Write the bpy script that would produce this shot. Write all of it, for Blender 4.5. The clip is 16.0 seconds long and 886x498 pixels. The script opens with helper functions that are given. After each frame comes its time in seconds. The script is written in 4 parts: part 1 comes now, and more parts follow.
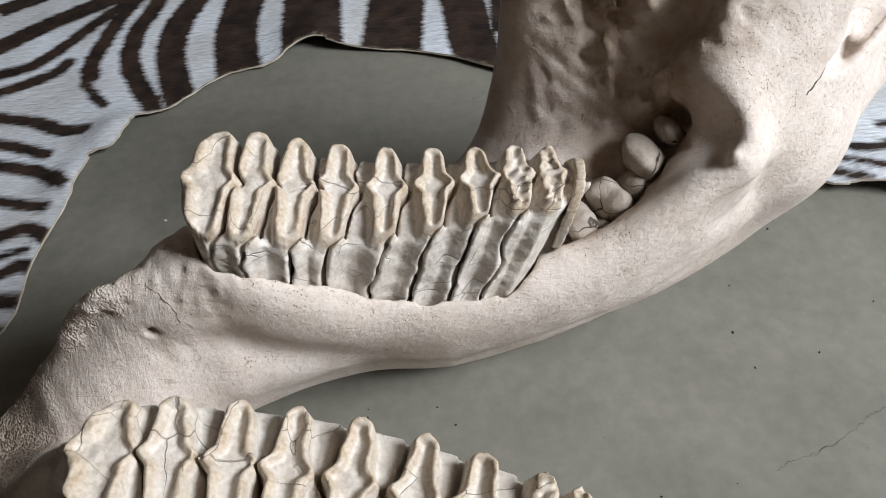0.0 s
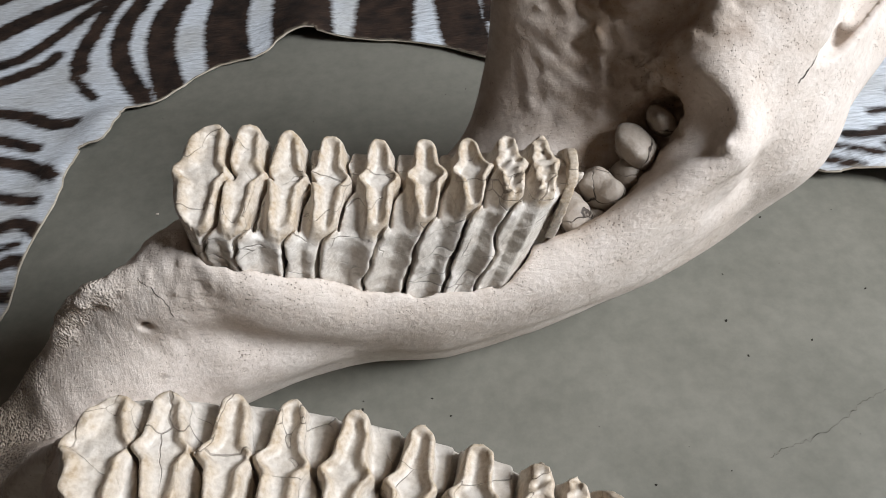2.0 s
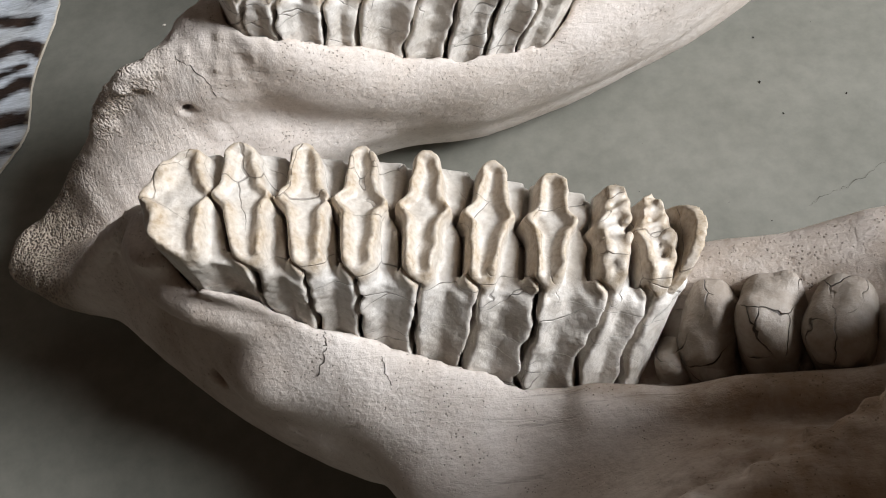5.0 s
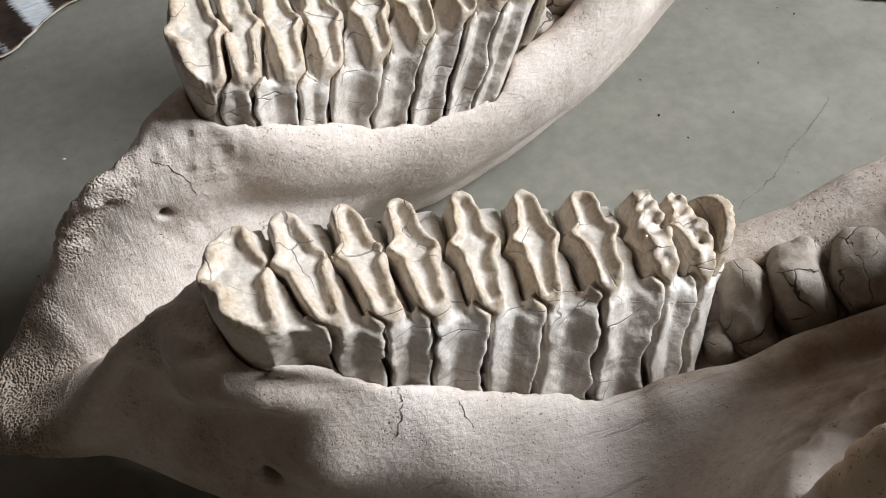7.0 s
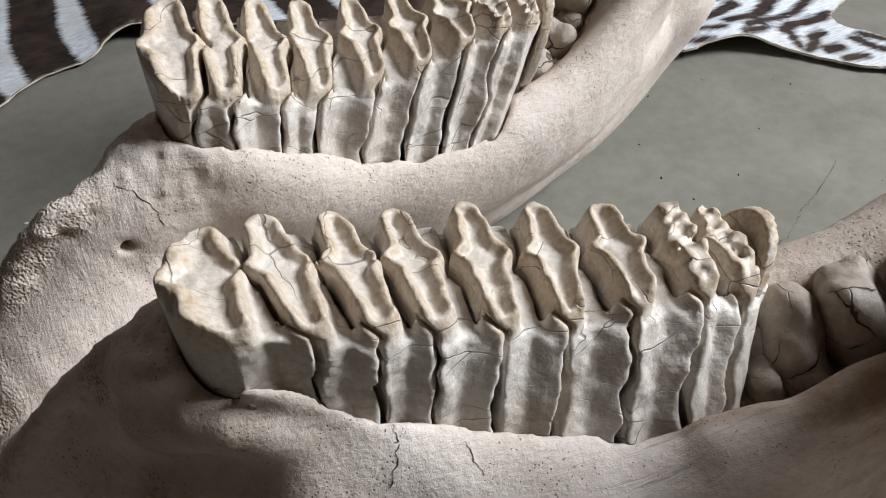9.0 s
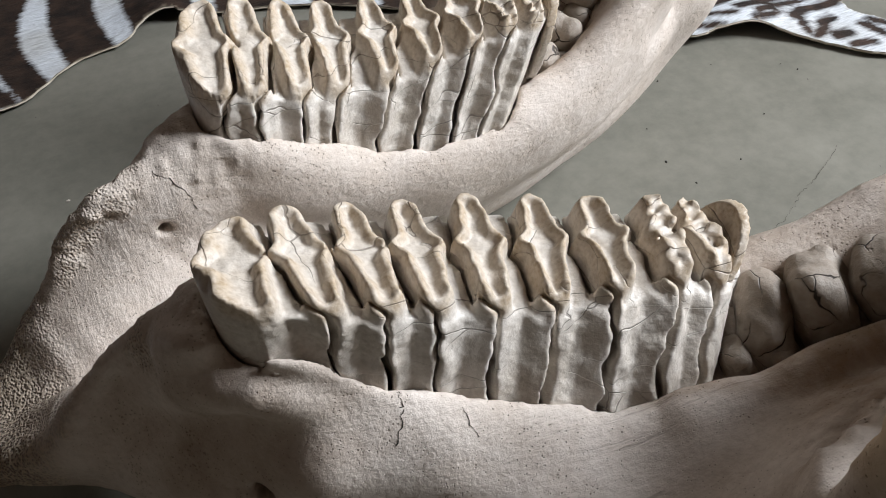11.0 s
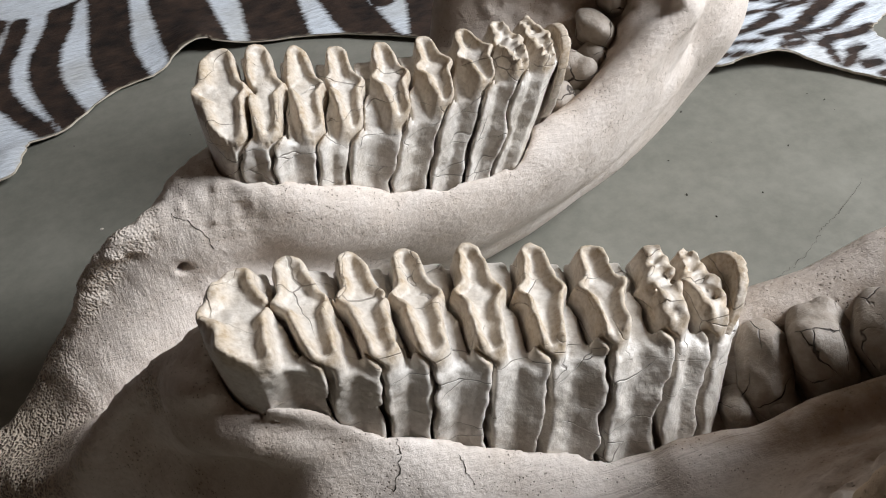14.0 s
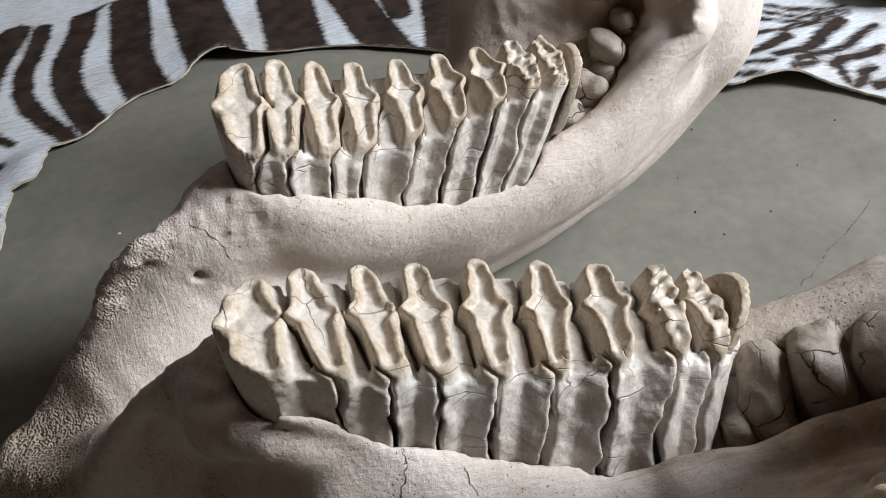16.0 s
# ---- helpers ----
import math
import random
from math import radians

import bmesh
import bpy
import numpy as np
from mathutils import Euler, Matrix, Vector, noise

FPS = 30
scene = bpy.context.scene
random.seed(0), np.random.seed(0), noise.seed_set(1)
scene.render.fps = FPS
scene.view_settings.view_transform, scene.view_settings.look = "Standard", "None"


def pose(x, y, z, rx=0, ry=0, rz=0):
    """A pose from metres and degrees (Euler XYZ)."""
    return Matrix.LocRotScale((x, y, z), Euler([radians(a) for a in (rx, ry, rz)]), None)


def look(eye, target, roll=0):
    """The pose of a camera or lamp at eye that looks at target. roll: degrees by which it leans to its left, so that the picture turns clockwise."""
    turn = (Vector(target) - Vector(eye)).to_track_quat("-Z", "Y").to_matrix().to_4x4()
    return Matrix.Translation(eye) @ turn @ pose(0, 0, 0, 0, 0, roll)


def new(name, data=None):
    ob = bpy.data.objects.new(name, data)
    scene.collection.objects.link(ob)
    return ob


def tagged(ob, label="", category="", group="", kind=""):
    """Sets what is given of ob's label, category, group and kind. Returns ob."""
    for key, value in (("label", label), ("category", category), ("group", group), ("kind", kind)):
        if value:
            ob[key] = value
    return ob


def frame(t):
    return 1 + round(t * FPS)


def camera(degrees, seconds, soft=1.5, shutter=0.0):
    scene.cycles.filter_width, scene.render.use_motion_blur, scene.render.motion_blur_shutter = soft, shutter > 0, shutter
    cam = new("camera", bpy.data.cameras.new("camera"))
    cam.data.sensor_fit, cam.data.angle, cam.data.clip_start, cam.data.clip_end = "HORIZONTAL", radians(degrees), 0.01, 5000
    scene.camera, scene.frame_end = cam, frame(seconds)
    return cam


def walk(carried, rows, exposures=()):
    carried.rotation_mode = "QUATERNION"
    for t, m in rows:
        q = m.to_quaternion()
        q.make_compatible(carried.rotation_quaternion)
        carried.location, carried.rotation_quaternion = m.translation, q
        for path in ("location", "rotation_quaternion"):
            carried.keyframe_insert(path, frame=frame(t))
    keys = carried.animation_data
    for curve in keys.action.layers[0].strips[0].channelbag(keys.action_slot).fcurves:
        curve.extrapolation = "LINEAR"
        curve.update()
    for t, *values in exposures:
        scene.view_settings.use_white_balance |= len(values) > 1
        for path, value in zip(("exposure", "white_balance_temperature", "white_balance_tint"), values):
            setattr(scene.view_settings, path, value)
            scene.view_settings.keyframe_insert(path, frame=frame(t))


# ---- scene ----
from functools import lru_cache

from mathutils.bvhtree import BVHTree
from mathutils.geometry import delaunay_2d_cdt

cam = camera(57.7, 16.0, 1.0)
PATH = [
    (0, (0.042, 0.02, 0.573), (0.0, 1.36, -0.91), -6.5),
    (0.5, (0.041, 0.021, 0.573), (-0.005, 1.36, -0.912), -6.9),
    (1, (0.042, 0.021, 0.571), (-0.005, 1.359, -0.914), -7.0),
    (1.5, (0.042, 0.021, 0.574), (0.001, 1.355, -0.915), -6.8),
    (2, (0.042, 0.021, 0.573), (0.014, 1.343, -0.928), -6.6),
    (2.5, (0.038, 0.03, 0.566), (0.023, 1.315, -0.966), -6.7),
    (3, (0.009, 0.031, 0.554), (0.011, 1.256, -1.028), -7.1),
    (3.5, (-0.005, 0.012, 0.55), (0.001, 1.155, -1.091), -8.1),
    (4, (-0.015, 0.013, 0.525), (-0.026, 1.09, -1.161), -9.5),
    (4.5, (-0.006, 0.002, 0.536), (-0.043, 1.037, -1.175), -10.9),
    (4.7, (-0.002, -0.009, 0.54), (-0.053, 1.017, -1.176), -11.6),
    (6.8, (-0.11, -0.039, 0.543), (0.223, 1.049, -1.102), -6.9),
    (7, (-0.119, -0.025, 0.532), (0.299, 1.117, -1.056), -4.7),
    (7.5, (-0.129, 0.002, 0.49), (0.411, 1.244, -0.981), -3.3),
    (8, (-0.132, 0.002, 0.463), (0.435, 1.27, -0.976), -3.2),
    (8.5, (-0.134, -0.007, 0.457), (0.444, 1.3, -0.942), -2.5),
    (9, (-0.132, -0.022, 0.457), (0.432, 1.309, -0.926), -2.7),
    (9.5, (-0.134, -0.042, 0.472), (0.408, 1.28, -0.929), -2.9),
    (11.8, (-0.122, -0.049, 0.494), (0.321, 1.269, -0.943), -5.4),
    (12, (-0.119, -0.049, 0.495), (0.314, 1.277, -0.938), -5.8),
    (12.5, (-0.119, -0.049, 0.498), (0.302, 1.291, -0.926), -6.1),
    (13, (-0.116, -0.048, 0.506), (0.295, 1.303, -0.911), -6.1),
    (13.5, (-0.112, -0.049, 0.506), (0.292, 1.308, -0.907), -6.2),
    (14, (-0.108, -0.05, 0.511), (0.286, 1.312, -0.899), -6.5),
    (14.5, (-0.106, -0.055, 0.515), (0.277, 1.315, -0.89), -6.8),
    (15, (-0.105, -0.051, 0.515), (0.271, 1.321, -0.891), -6.8),
    (15.5, (-0.104, -0.052, 0.518), (0.271, 1.325, -0.883), -6.4),
    (16, (-0.108, -0.055, 0.522), (0.265, 1.328, -0.875), -6.0),
]
walk(cam, [(t, look(eye, target, roll)) for t, eye, target, roll in PATH],
     [(0, 0.0), (2.5, 0.0), (4.5, 0.18), (7, 0.30), (7.6, 0.12), (9.5, 0.15), (12, 0.18), (16, 0.12)])

# ---- world and light ----
world = bpy.data.worlds.new("sky")
scene.world = world
world.use_nodes = True
wn = world.node_tree.nodes
sky = wn.new("ShaderNodeTexSky")
sky.sky_type, sky.sun_disc = "NISHITA", False
sky.sun_elevation, sky.sun_rotation = radians(40), radians(90)
world.node_tree.links.new(sky.outputs[0], wn["Background"].inputs[0])
wn["Background"].inputs[1].default_value = 0.12


def area_light(name, eye, target, w, h, power, colour):
    data = bpy.data.lights.new(name, "AREA")
    data.shape, data.size, data.size_y, data.energy, data.color = "RECTANGLE", w, h, power, colour
    ob = new(name, data)
    ob.matrix_world = look(eye, target)
    return ob


area_light("window_daylight", (2.36, -0.38, 1.93), (0.0, 0.25, 0.15), 1.1, 1.1, 160, (0.89, 0.935, 1.0))
# weak warm fill added from the far side; no door stands there
area_light("door_daylight", (0.6, 3.4, 1.8), (0.0, 0.3, 0.1), 2.0, 1.4, 8, (1.0, 0.95, 0.88))









# ---- materials ----
def material(name):
    m = bpy.data.materials.new(name)
    m.use_nodes = True
    nt = m.node_tree
    return m, nt, nt.nodes["Principled BSDF"]


def node(nt, kind, **values):
    n = nt.nodes.new(kind)
    for key, value in values.items():
        n.inputs[key.replace("_", " ")].default_value = value
    return n


def coords(nt):
    return nt.nodes.new("ShaderNodeTexCoord").outputs["Object"]


def noise_tex(nt, at, scale, detail=4.0, rough=0.55):
    n = node(nt, "ShaderNodeTexNoise", Scale=scale, Detail=detail, Roughness=rough)
    nt.links.new(at, n.inputs["Vector"])
    return n.outputs["Fac"]


def stretch(nt, at, sx, sy, sz, turn=0.0):
    n = nt.nodes.new("ShaderNodeMapping")
    n.inputs["Scale"].default_value = (sx, sy, sz)
    n.inputs["Rotation"].default_value = (0, 0, turn)
    nt.links.new(at, n.inputs["Vector"])
    return n.outputs[0]


def ramp(nt, fac, *stops):
    n = nt.nodes.new("ShaderNodeValToRGB")
    e = n.color_ramp.elements
    while len(e) < len(stops):
        e.new(0.5)
    for k, (p, c) in zip(e, stops):
        k.position, k.color = p, (*c, 1) if len(c) == 3 else c
    nt.links.new(fac, n.inputs[0])
    return n.outputs[0]


def mix(nt, fac, a, b, kind="MIX"):
    n = nt.nodes.new("ShaderNodeMix")
    n.data_type, n.blend_type = "RGBA", kind
    for value, slot in ((fac, 0), (a, 6), (b, 7)):
        if isinstance(value, (int, float)):
            n.inputs[slot].default_value = value
        elif isinstance(value, tuple):
            n.inputs[slot].default_value = (*value, 1)
        else:
            nt.links.new(value, n.inputs[slot])
    return n.outputs[2]


def maths(nt, op, a, b=0.0):
    n = nt.nodes.new("ShaderNodeMath")
    n.operation = op
    for value, slot in ((a, 0), (b, 1)):
        if isinstance(value, (int, float)):
            n.inputs[slot].default_value = value
        else:
            nt.links.new(value, n.inputs[slot])
    return n.outputs[0]


def attribute(nt, name):
    n = nt.nodes.new("ShaderNodeAttribute")
    n.attribute_name = name
    return n.outputs["Fac"]


def bump(nt, bsdf, *layers):
    last = None
    for height, strength, distance in layers:
        n = node(nt, "ShaderNodeBump", Strength=strength, Distance=distance)
        nt.links.new(height, n.inputs["Height"])
        if last is not None:
            nt.links.new(last, n.inputs["Normal"])
        last = n.outputs[0]
    nt.links.new(last, bsdf.inputs["Normal"])


def cell_edges(nt, at, scale, warp=0.0):
    """Distance to the edges of uneven cells: 0 on the edge."""
    n = node(nt, "ShaderNodeTexVoronoi", Scale=scale)
    n.feature = "DISTANCE_TO_EDGE"
    if warp:
        w = node(nt, "ShaderNodeTexNoise", Scale=scale * 1.6, Detail=3.0)
        nt.links.new(at, w.inputs["Vector"])
        at = mix(nt, warp, at, w.outputs["Color"], "ADD")
    nt.links.new(at, n.inputs["Vector"])
    return n.outputs["Distance"]


def bone_material():
    m, nt, b = material("weathered_bone")
    at = coords(nt)
    big, mid, fine = noise_tex(nt, at, 8.0, 5.0), noise_tex(nt, at, 45.0, 5.0, 0.6), noise_tex(nt, at, 240.0, 5.0, 0.65)
    base = ramp(nt, big, (0.3, (0.57, 0.475, 0.395)), (0.5, (0.67, 0.58, 0.51)), (0.72, (0.735, 0.655, 0.595)))
    base = mix(nt, 0.30, base, ramp(nt, mid, (0.28, (0.50, 0.41, 0.33)), (0.62, (0.77, 0.71, 0.65))))
    base = mix(nt, 0.16, base, ramp(nt, fine, (0.32, (0.26, 0.20, 0.155)), (0.58, (0.78, 0.71, 0.64))))
    # brown serves mottled stain and also shade painted on the bone's dark sides
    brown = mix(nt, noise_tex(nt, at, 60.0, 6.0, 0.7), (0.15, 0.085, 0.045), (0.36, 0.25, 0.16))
    stain_shade = maths(nt, "MULTIPLY", attribute(nt, "stain_shade"), ramp(nt, mid, (0.25, (1, 1, 1)), (0.75, (0.45,) * 3)))
    base = mix(nt, stain_shade, base, brown)
    base = mix(nt, maths(nt, "MULTIPLY", attribute(nt, "honey"), 0.7), base, (0.62, 0.45, 0.27))
    pit = node(nt, "ShaderNodeTexVoronoi", Scale=420.0)
    nt.links.new(at, pit.inputs["Vector"])
    pits = ramp(nt, maths(nt, "ADD", pit.outputs["Distance"], maths(nt, "MULTIPLY", mid, 0.75)), (0.45, (0, 0, 0)), (0.55, (1, 1, 1)))
    base = mix(nt, pits, mix(nt, 0.42, base, (0.14, 0.10, 0.07)), base)
    streak = noise_tex(nt, stretch(nt, at, 0.06, 1, 0.5), 130.0, 4.0, 0.6)
    streak = ramp(nt, streak, (0.28, (0, 0, 0)), (0.36, (1, 1, 1)))
    streak = mix(nt, ramp(nt, big, (0.42, (0, 0, 0)), (0.55, (1, 1, 1))), (1, 1, 1), streak)
    base = mix(nt, streak, mix(nt, 0.35, base, (0.20, 0.14, 0.10)), base)
    # open spongy bone where the surface has broken away
    cell = node(nt, "ShaderNodeTexVoronoi", Scale=600.0)
    cell.feature = "SMOOTH_F1"
    nt.links.new(at, cell.inputs["Vector"])
    sponge = ramp(nt, cell.outputs["Distance"], (0.15, (0, 0, 0)), (0.55, (1, 1, 1)))
    spongy = attribute(nt, "sponge")
    base = mix(nt, maths(nt, "MULTIPLY", spongy, 0.75), base, mix(nt, sponge, (0.07, 0.045, 0.028), (0.58, 0.47, 0.35)))
    nt.links.new(base, b.inputs["Base Color"])
    b.inputs["Roughness"].default_value = 0.72
    b.inputs["Specular IOR Level"].default_value = 0.3
    grain = noise_tex(nt, stretch(nt, at, 0.22, 1, 1), 430.0, 4.0, 0.6)
    fibre = noise_tex(nt, stretch(nt, at, 1, 0.2, 0.2), 420.0, 5.0, 0.65)
    bump(nt, b, (mid, 0.30, 0.004), (fine, 0.55, 0.0016), (grain, 0.42, 0.0012), (maths(nt, "MULTIPLY", fibre, attribute(nt, "fibre")), 0.5, 0.0016),
         (streak, 0.5, 0.0010), (pits, 0.9, 0.0012), (maths(nt, "MULTIPLY", sponge, spongy), 1.0, 0.0025))
    return m


def tooth_material():
    m, nt, b = material("molar_enamel")
    at = coords(nt)
    big, mid, fine = noise_tex(nt, at, 22.0), noise_tex(nt, at, 90.0, 5.0, 0.6), noise_tex(nt, at, 380.0, 5.0)
    base = ramp(nt, big, (0.3, (0.55, 0.49, 0.42)), (0.5, (0.65, 0.595, 0.535)), (0.7, (0.72, 0.68, 0.635)))
    base = mix(nt, 0.3, base, ramp(nt, mid, (0.3, (0.42, 0.345, 0.26)), (0.65, (0.72, 0.67, 0.60))))
    yellow = maths(nt, "MULTIPLY", attribute(nt, "enamel"), ramp(nt, mid, (0.3, (1, 1, 1)), (0.7, (0.45,) * 3)))
    base = mix(nt, yellow, base, mix(nt, fine, (0.32, 0.205, 0.10), (0.58, 0.44, 0.275)))
    layers = noise_tex(nt, stretch(nt, at, 0.3, 0.3, 1), 190.0, 3.0)
    base = mix(nt, 0.22, base, ramp(nt, fine, (0.32, (0.28, 0.22, 0.165)), (0.58, (0.74, 0.69, 0.62))))
    shift = nt.nodes.new("ShaderNodeVectorMath")
    nt.links.new(at, shift.inputs[0])
    nt.links.new(maths(nt, "MULTIPLY", nt.nodes.new("ShaderNodeObjectInfo").outputs["Random"], 3.7), shift.inputs[1])
    line = cell_edges(nt, stretch(nt, shift.outputs[0], 0.45, 1.0, 1.9), 26.0, 0.006)
    thin = ramp(nt, maths(nt, "SUBTRACT", line, maths(nt, "MULTIPLY", maths(nt, "SUBTRACT", big, 0.50), 0.05)), (0.0, (0, 0, 0)), (0.005, (1, 1, 1)))
    base = mix(nt, thin, mix(nt, 0.5, base, (0.10, 0.075, 0.055)), base)
    nt.links.new(base, b.inputs["Base Color"])
    b.inputs["Roughness"].default_value = 0.48
    bump(nt, b, (layers, 0.5, 0.0014), (mid, 0.4, 0.0022), (fine, 0.4, 0.0010), (thin, 0.8, 0.0008))
    return m


def bud_material():
    m, nt, b = material("unerupted_tooth")
    at = coords(nt)
    big, mid = noise_tex(nt, at, 40.0), noise_tex(nt, at, 150.0, 5.0, 0.6)
    base = ramp(nt, big, (0.3, (0.21, 0.165, 0.125)), (0.7, (0.38, 0.325, 0.27)))
    base = mix(nt, 0.35, base, ramp(nt, mid, (0.3, (0.22, 0.17, 0.13)), (0.65, (0.50, 0.44, 0.375))))
    line = cell_edges(nt, at, 26.0, 0.02)
    thin = ramp(nt, maths(nt, "SUBTRACT", line, maths(nt, "MULTIPLY", maths(nt, "SUBTRACT", big, 0.5), 0.08)), (0.0, (0, 0, 0)), (0.009, (1, 1, 1)))
    base = mix(nt, thin, (0.05, 0.035, 0.025), base)
    nt.links.new(base, b.inputs["Base Color"])
    b.inputs["Roughness"].default_value = 0.6
    bump(nt, b, (mid, 0.5, 0.003), (thin, 1.0, 0.0016))
    return m


def floor_material():
    m, nt, b = material("polished_concrete")
    at = coords(nt)
    big, mid, fine = noise_tex(nt, at, 2.2, 5.0), noise_tex(nt, at, 14.0, 6.0, 0.6), noise_tex(nt, at, 300.0, 3.0)
    base = ramp(nt, big, (0.3, (0.142, 0.138, 0.113)), (0.7, (0.238, 0.230, 0.194)))
    base = mix(nt, 0.30, base, ramp(nt, mid, (0.3, (0.115, 0.113, 0.092)), (0.7, (0.29, 0.27, 0.225))))
    base = mix(nt, 0.14, base, ramp(nt, noise_tex(nt, at, 70.0, 6.0, 0.7), (0.35, (0.08, 0.078, 0.062)), (0.62, (0.30, 0.285, 0.235))))
    nt.links.new(base, b.inputs["Base Color"])
    nt.links.new(ramp(nt, mid, (0.3, (0.32,) * 3), (0.7, (0.46,) * 3)), b.inputs["Roughness"])
    bump(nt, b, (fine, 0.08, 0.0006))
    return m


def hide_material():
    m, nt, b = material("zebra_fur")
    at = coords(nt)
    fur = noise_tex(nt, stretch(nt, at, 0.14, 1, 1, 0.25), 560.0, 3.0)
    tuft = noise_tex(nt, stretch(nt, at, 0.2, 1, 1, 0.25), 190.0, 4.0, 0.6)
    tone, patch = noise_tex(nt, at, 9.0), noise_tex(nt, at, 45.0)
    edge = maths(nt, "ADD", maths(nt, "ADD", attribute(nt, "stripe"), 0.002), maths(nt, "MULTIPLY", maths(nt, "SUBTRACT", tuft, 0.5), 0.014))
    s = ramp(nt, maths(nt, "ADD", maths(nt, "MULTIPLY", edge, 110.0), 0.5), (0.1, (0, 0, 0)), (0.9, (1, 1, 1)))
    white = ramp(nt, tone, (0.3, (0.54, 0.54, 0.53)), (0.55, (0.70, 0.73, 0.77)), (0.75, (0.79, 0.84, 0.90)))
    dark = ramp(nt, patch, (0.3, (0.010, 0.007, 0.006)), (0.7, (0.055, 0.032, 0.022)))
    base = mix(nt, s, white, dark)
    base = mix(nt, 0.45, base, ramp(nt, fur, (0.3, (0.35, 0.35, 0.35)), (0.65, (1.0, 1.0, 1.0))), "MULTIPLY")
    base = mix(nt, maths(nt, "MULTIPLY", attribute(nt, "rim"), 0.3), base, (0.55, 0.46, 0.34))
    nt.links.new(base, b.inputs["Base Color"])
    b.inputs["Roughness"].default_value = 0.75
    b.inputs["Specular IOR Level"].default_value = 0.25
    bump(nt, b, (tuft, 0.7, 0.004), (fur, 0.6, 0.0015))
    return m


def rawhide_material():
    m, nt, b = material("rawhide")
    at = coords(nt)
    base = ramp(nt, noise_tex(nt, at, 60.0, 5.0), (0.3, (0.30, 0.25, 0.185)), (0.7, (0.54, 0.48, 0.39)))
    nt.links.new(base, b.inputs["Base Color"])
    b.inputs["Roughness"].default_value = 0.6
    bump(nt, b, (noise_tex(nt, at, 300.0), 0.3, 0.001))
    return m


def plaster_material():
    m, nt, b = material("plaster")
    at = coords(nt)
    base = ramp(nt, noise_tex(nt, at, 3.0), (0.3, (0.045, 0.027, 0.016)), (0.7, (0.062, 0.038, 0.023)))
    nt.links.new(base, b.inputs["Base Color"])
    b.inputs["Roughness"].default_value = 0.9
    return m


BONE, TOOTH, BUD, CONCRETE, FUR, PLASTER = bone_material(), tooth_material(), bud_material(), floor_material(), hide_material(), plaster_material()


# ---- solid shapes as distance fields ----
def blend(a, b, k):
    h = np.clip(0.5 + 0.5 * (b - a) / k, 0, 1)
    return b + (a - b) * h - k * h * (1 - h)


def carve(a, b, k):
    return -blend(-a, b, k)


def cone(p, a, b, ra, rb):
    x, y, z = b[0] - a[0], b[1] - a[1], b[2] - a[2]
    l = x * x + y * y + z * z
    px, py, pz = p[0] - a[0], p[1] - a[1], p[2] - a[2]
    h = np.minimum(np.maximum((px * x + py * y + pz * z) / l, 0), 1)
    px -= h * x
    py -= h * y
    pz -= h * z
    return np.sqrt(px * px + py * py + pz * pz) - (ra + (rb - ra) * h)


def strand(nodes, n=4):
    """A smooth strand through the nodes, as short straight pieces."""
    pts = np.array([nodes[0], *nodes, nodes[-1]], float)
    out = []
    for i in range(1, len(pts) - 2):
        a, b, c, d = pts[i - 1:i + 3]
        for t in np.arange(n) / n:
            out.append(0.5 * (2 * b + (c - a) * t + (2 * a - 5 * b + 4 * c - d) * t * t + (3 * b - a - 3 * c + d) * t ** 3))
    return [tuple(o) for o in out] + [tuple(pts[-1])]


@lru_cache(None)
def bent(nodes, n):
    return [tuple(float(c) for c in o) for o in strand(nodes, n)]


def chain(p, nodes, k=0.004, n=3):
    d = None
    s = bent(tuple(nodes), n)
    for a, b in zip(s, s[1:]):
        e = cone(p, a[:3], b[:3], a[3], b[3])
        d = e if d is None else np.minimum(d, e)
    return d


def step(a, b, x):
    t = np.clip((x - a) / (b - a), 0, 1)
    return t * t * (3 - 2 * t)


def waves(p, size, seed, octaves=3):
    """Smooth uneven relief from turned sine waves, about -1 to 1."""
    rng = np.random.RandomState(seed)
    total, out = 0.0, 0.0
    for o in range(octaves):
        for _ in range(4):
            w = rng.normal(size=3)
            w *= 2 * np.pi * 2 ** o / (size * np.linalg.norm(w))
            out = out + np.sin(w[0] * p[0] + w[1] * p[1] + w[2] * p[2] + rng.uniform(0, 6.28)) / 2 ** o
        total += 4 * 0.5 / 2 ** o
    return out / total


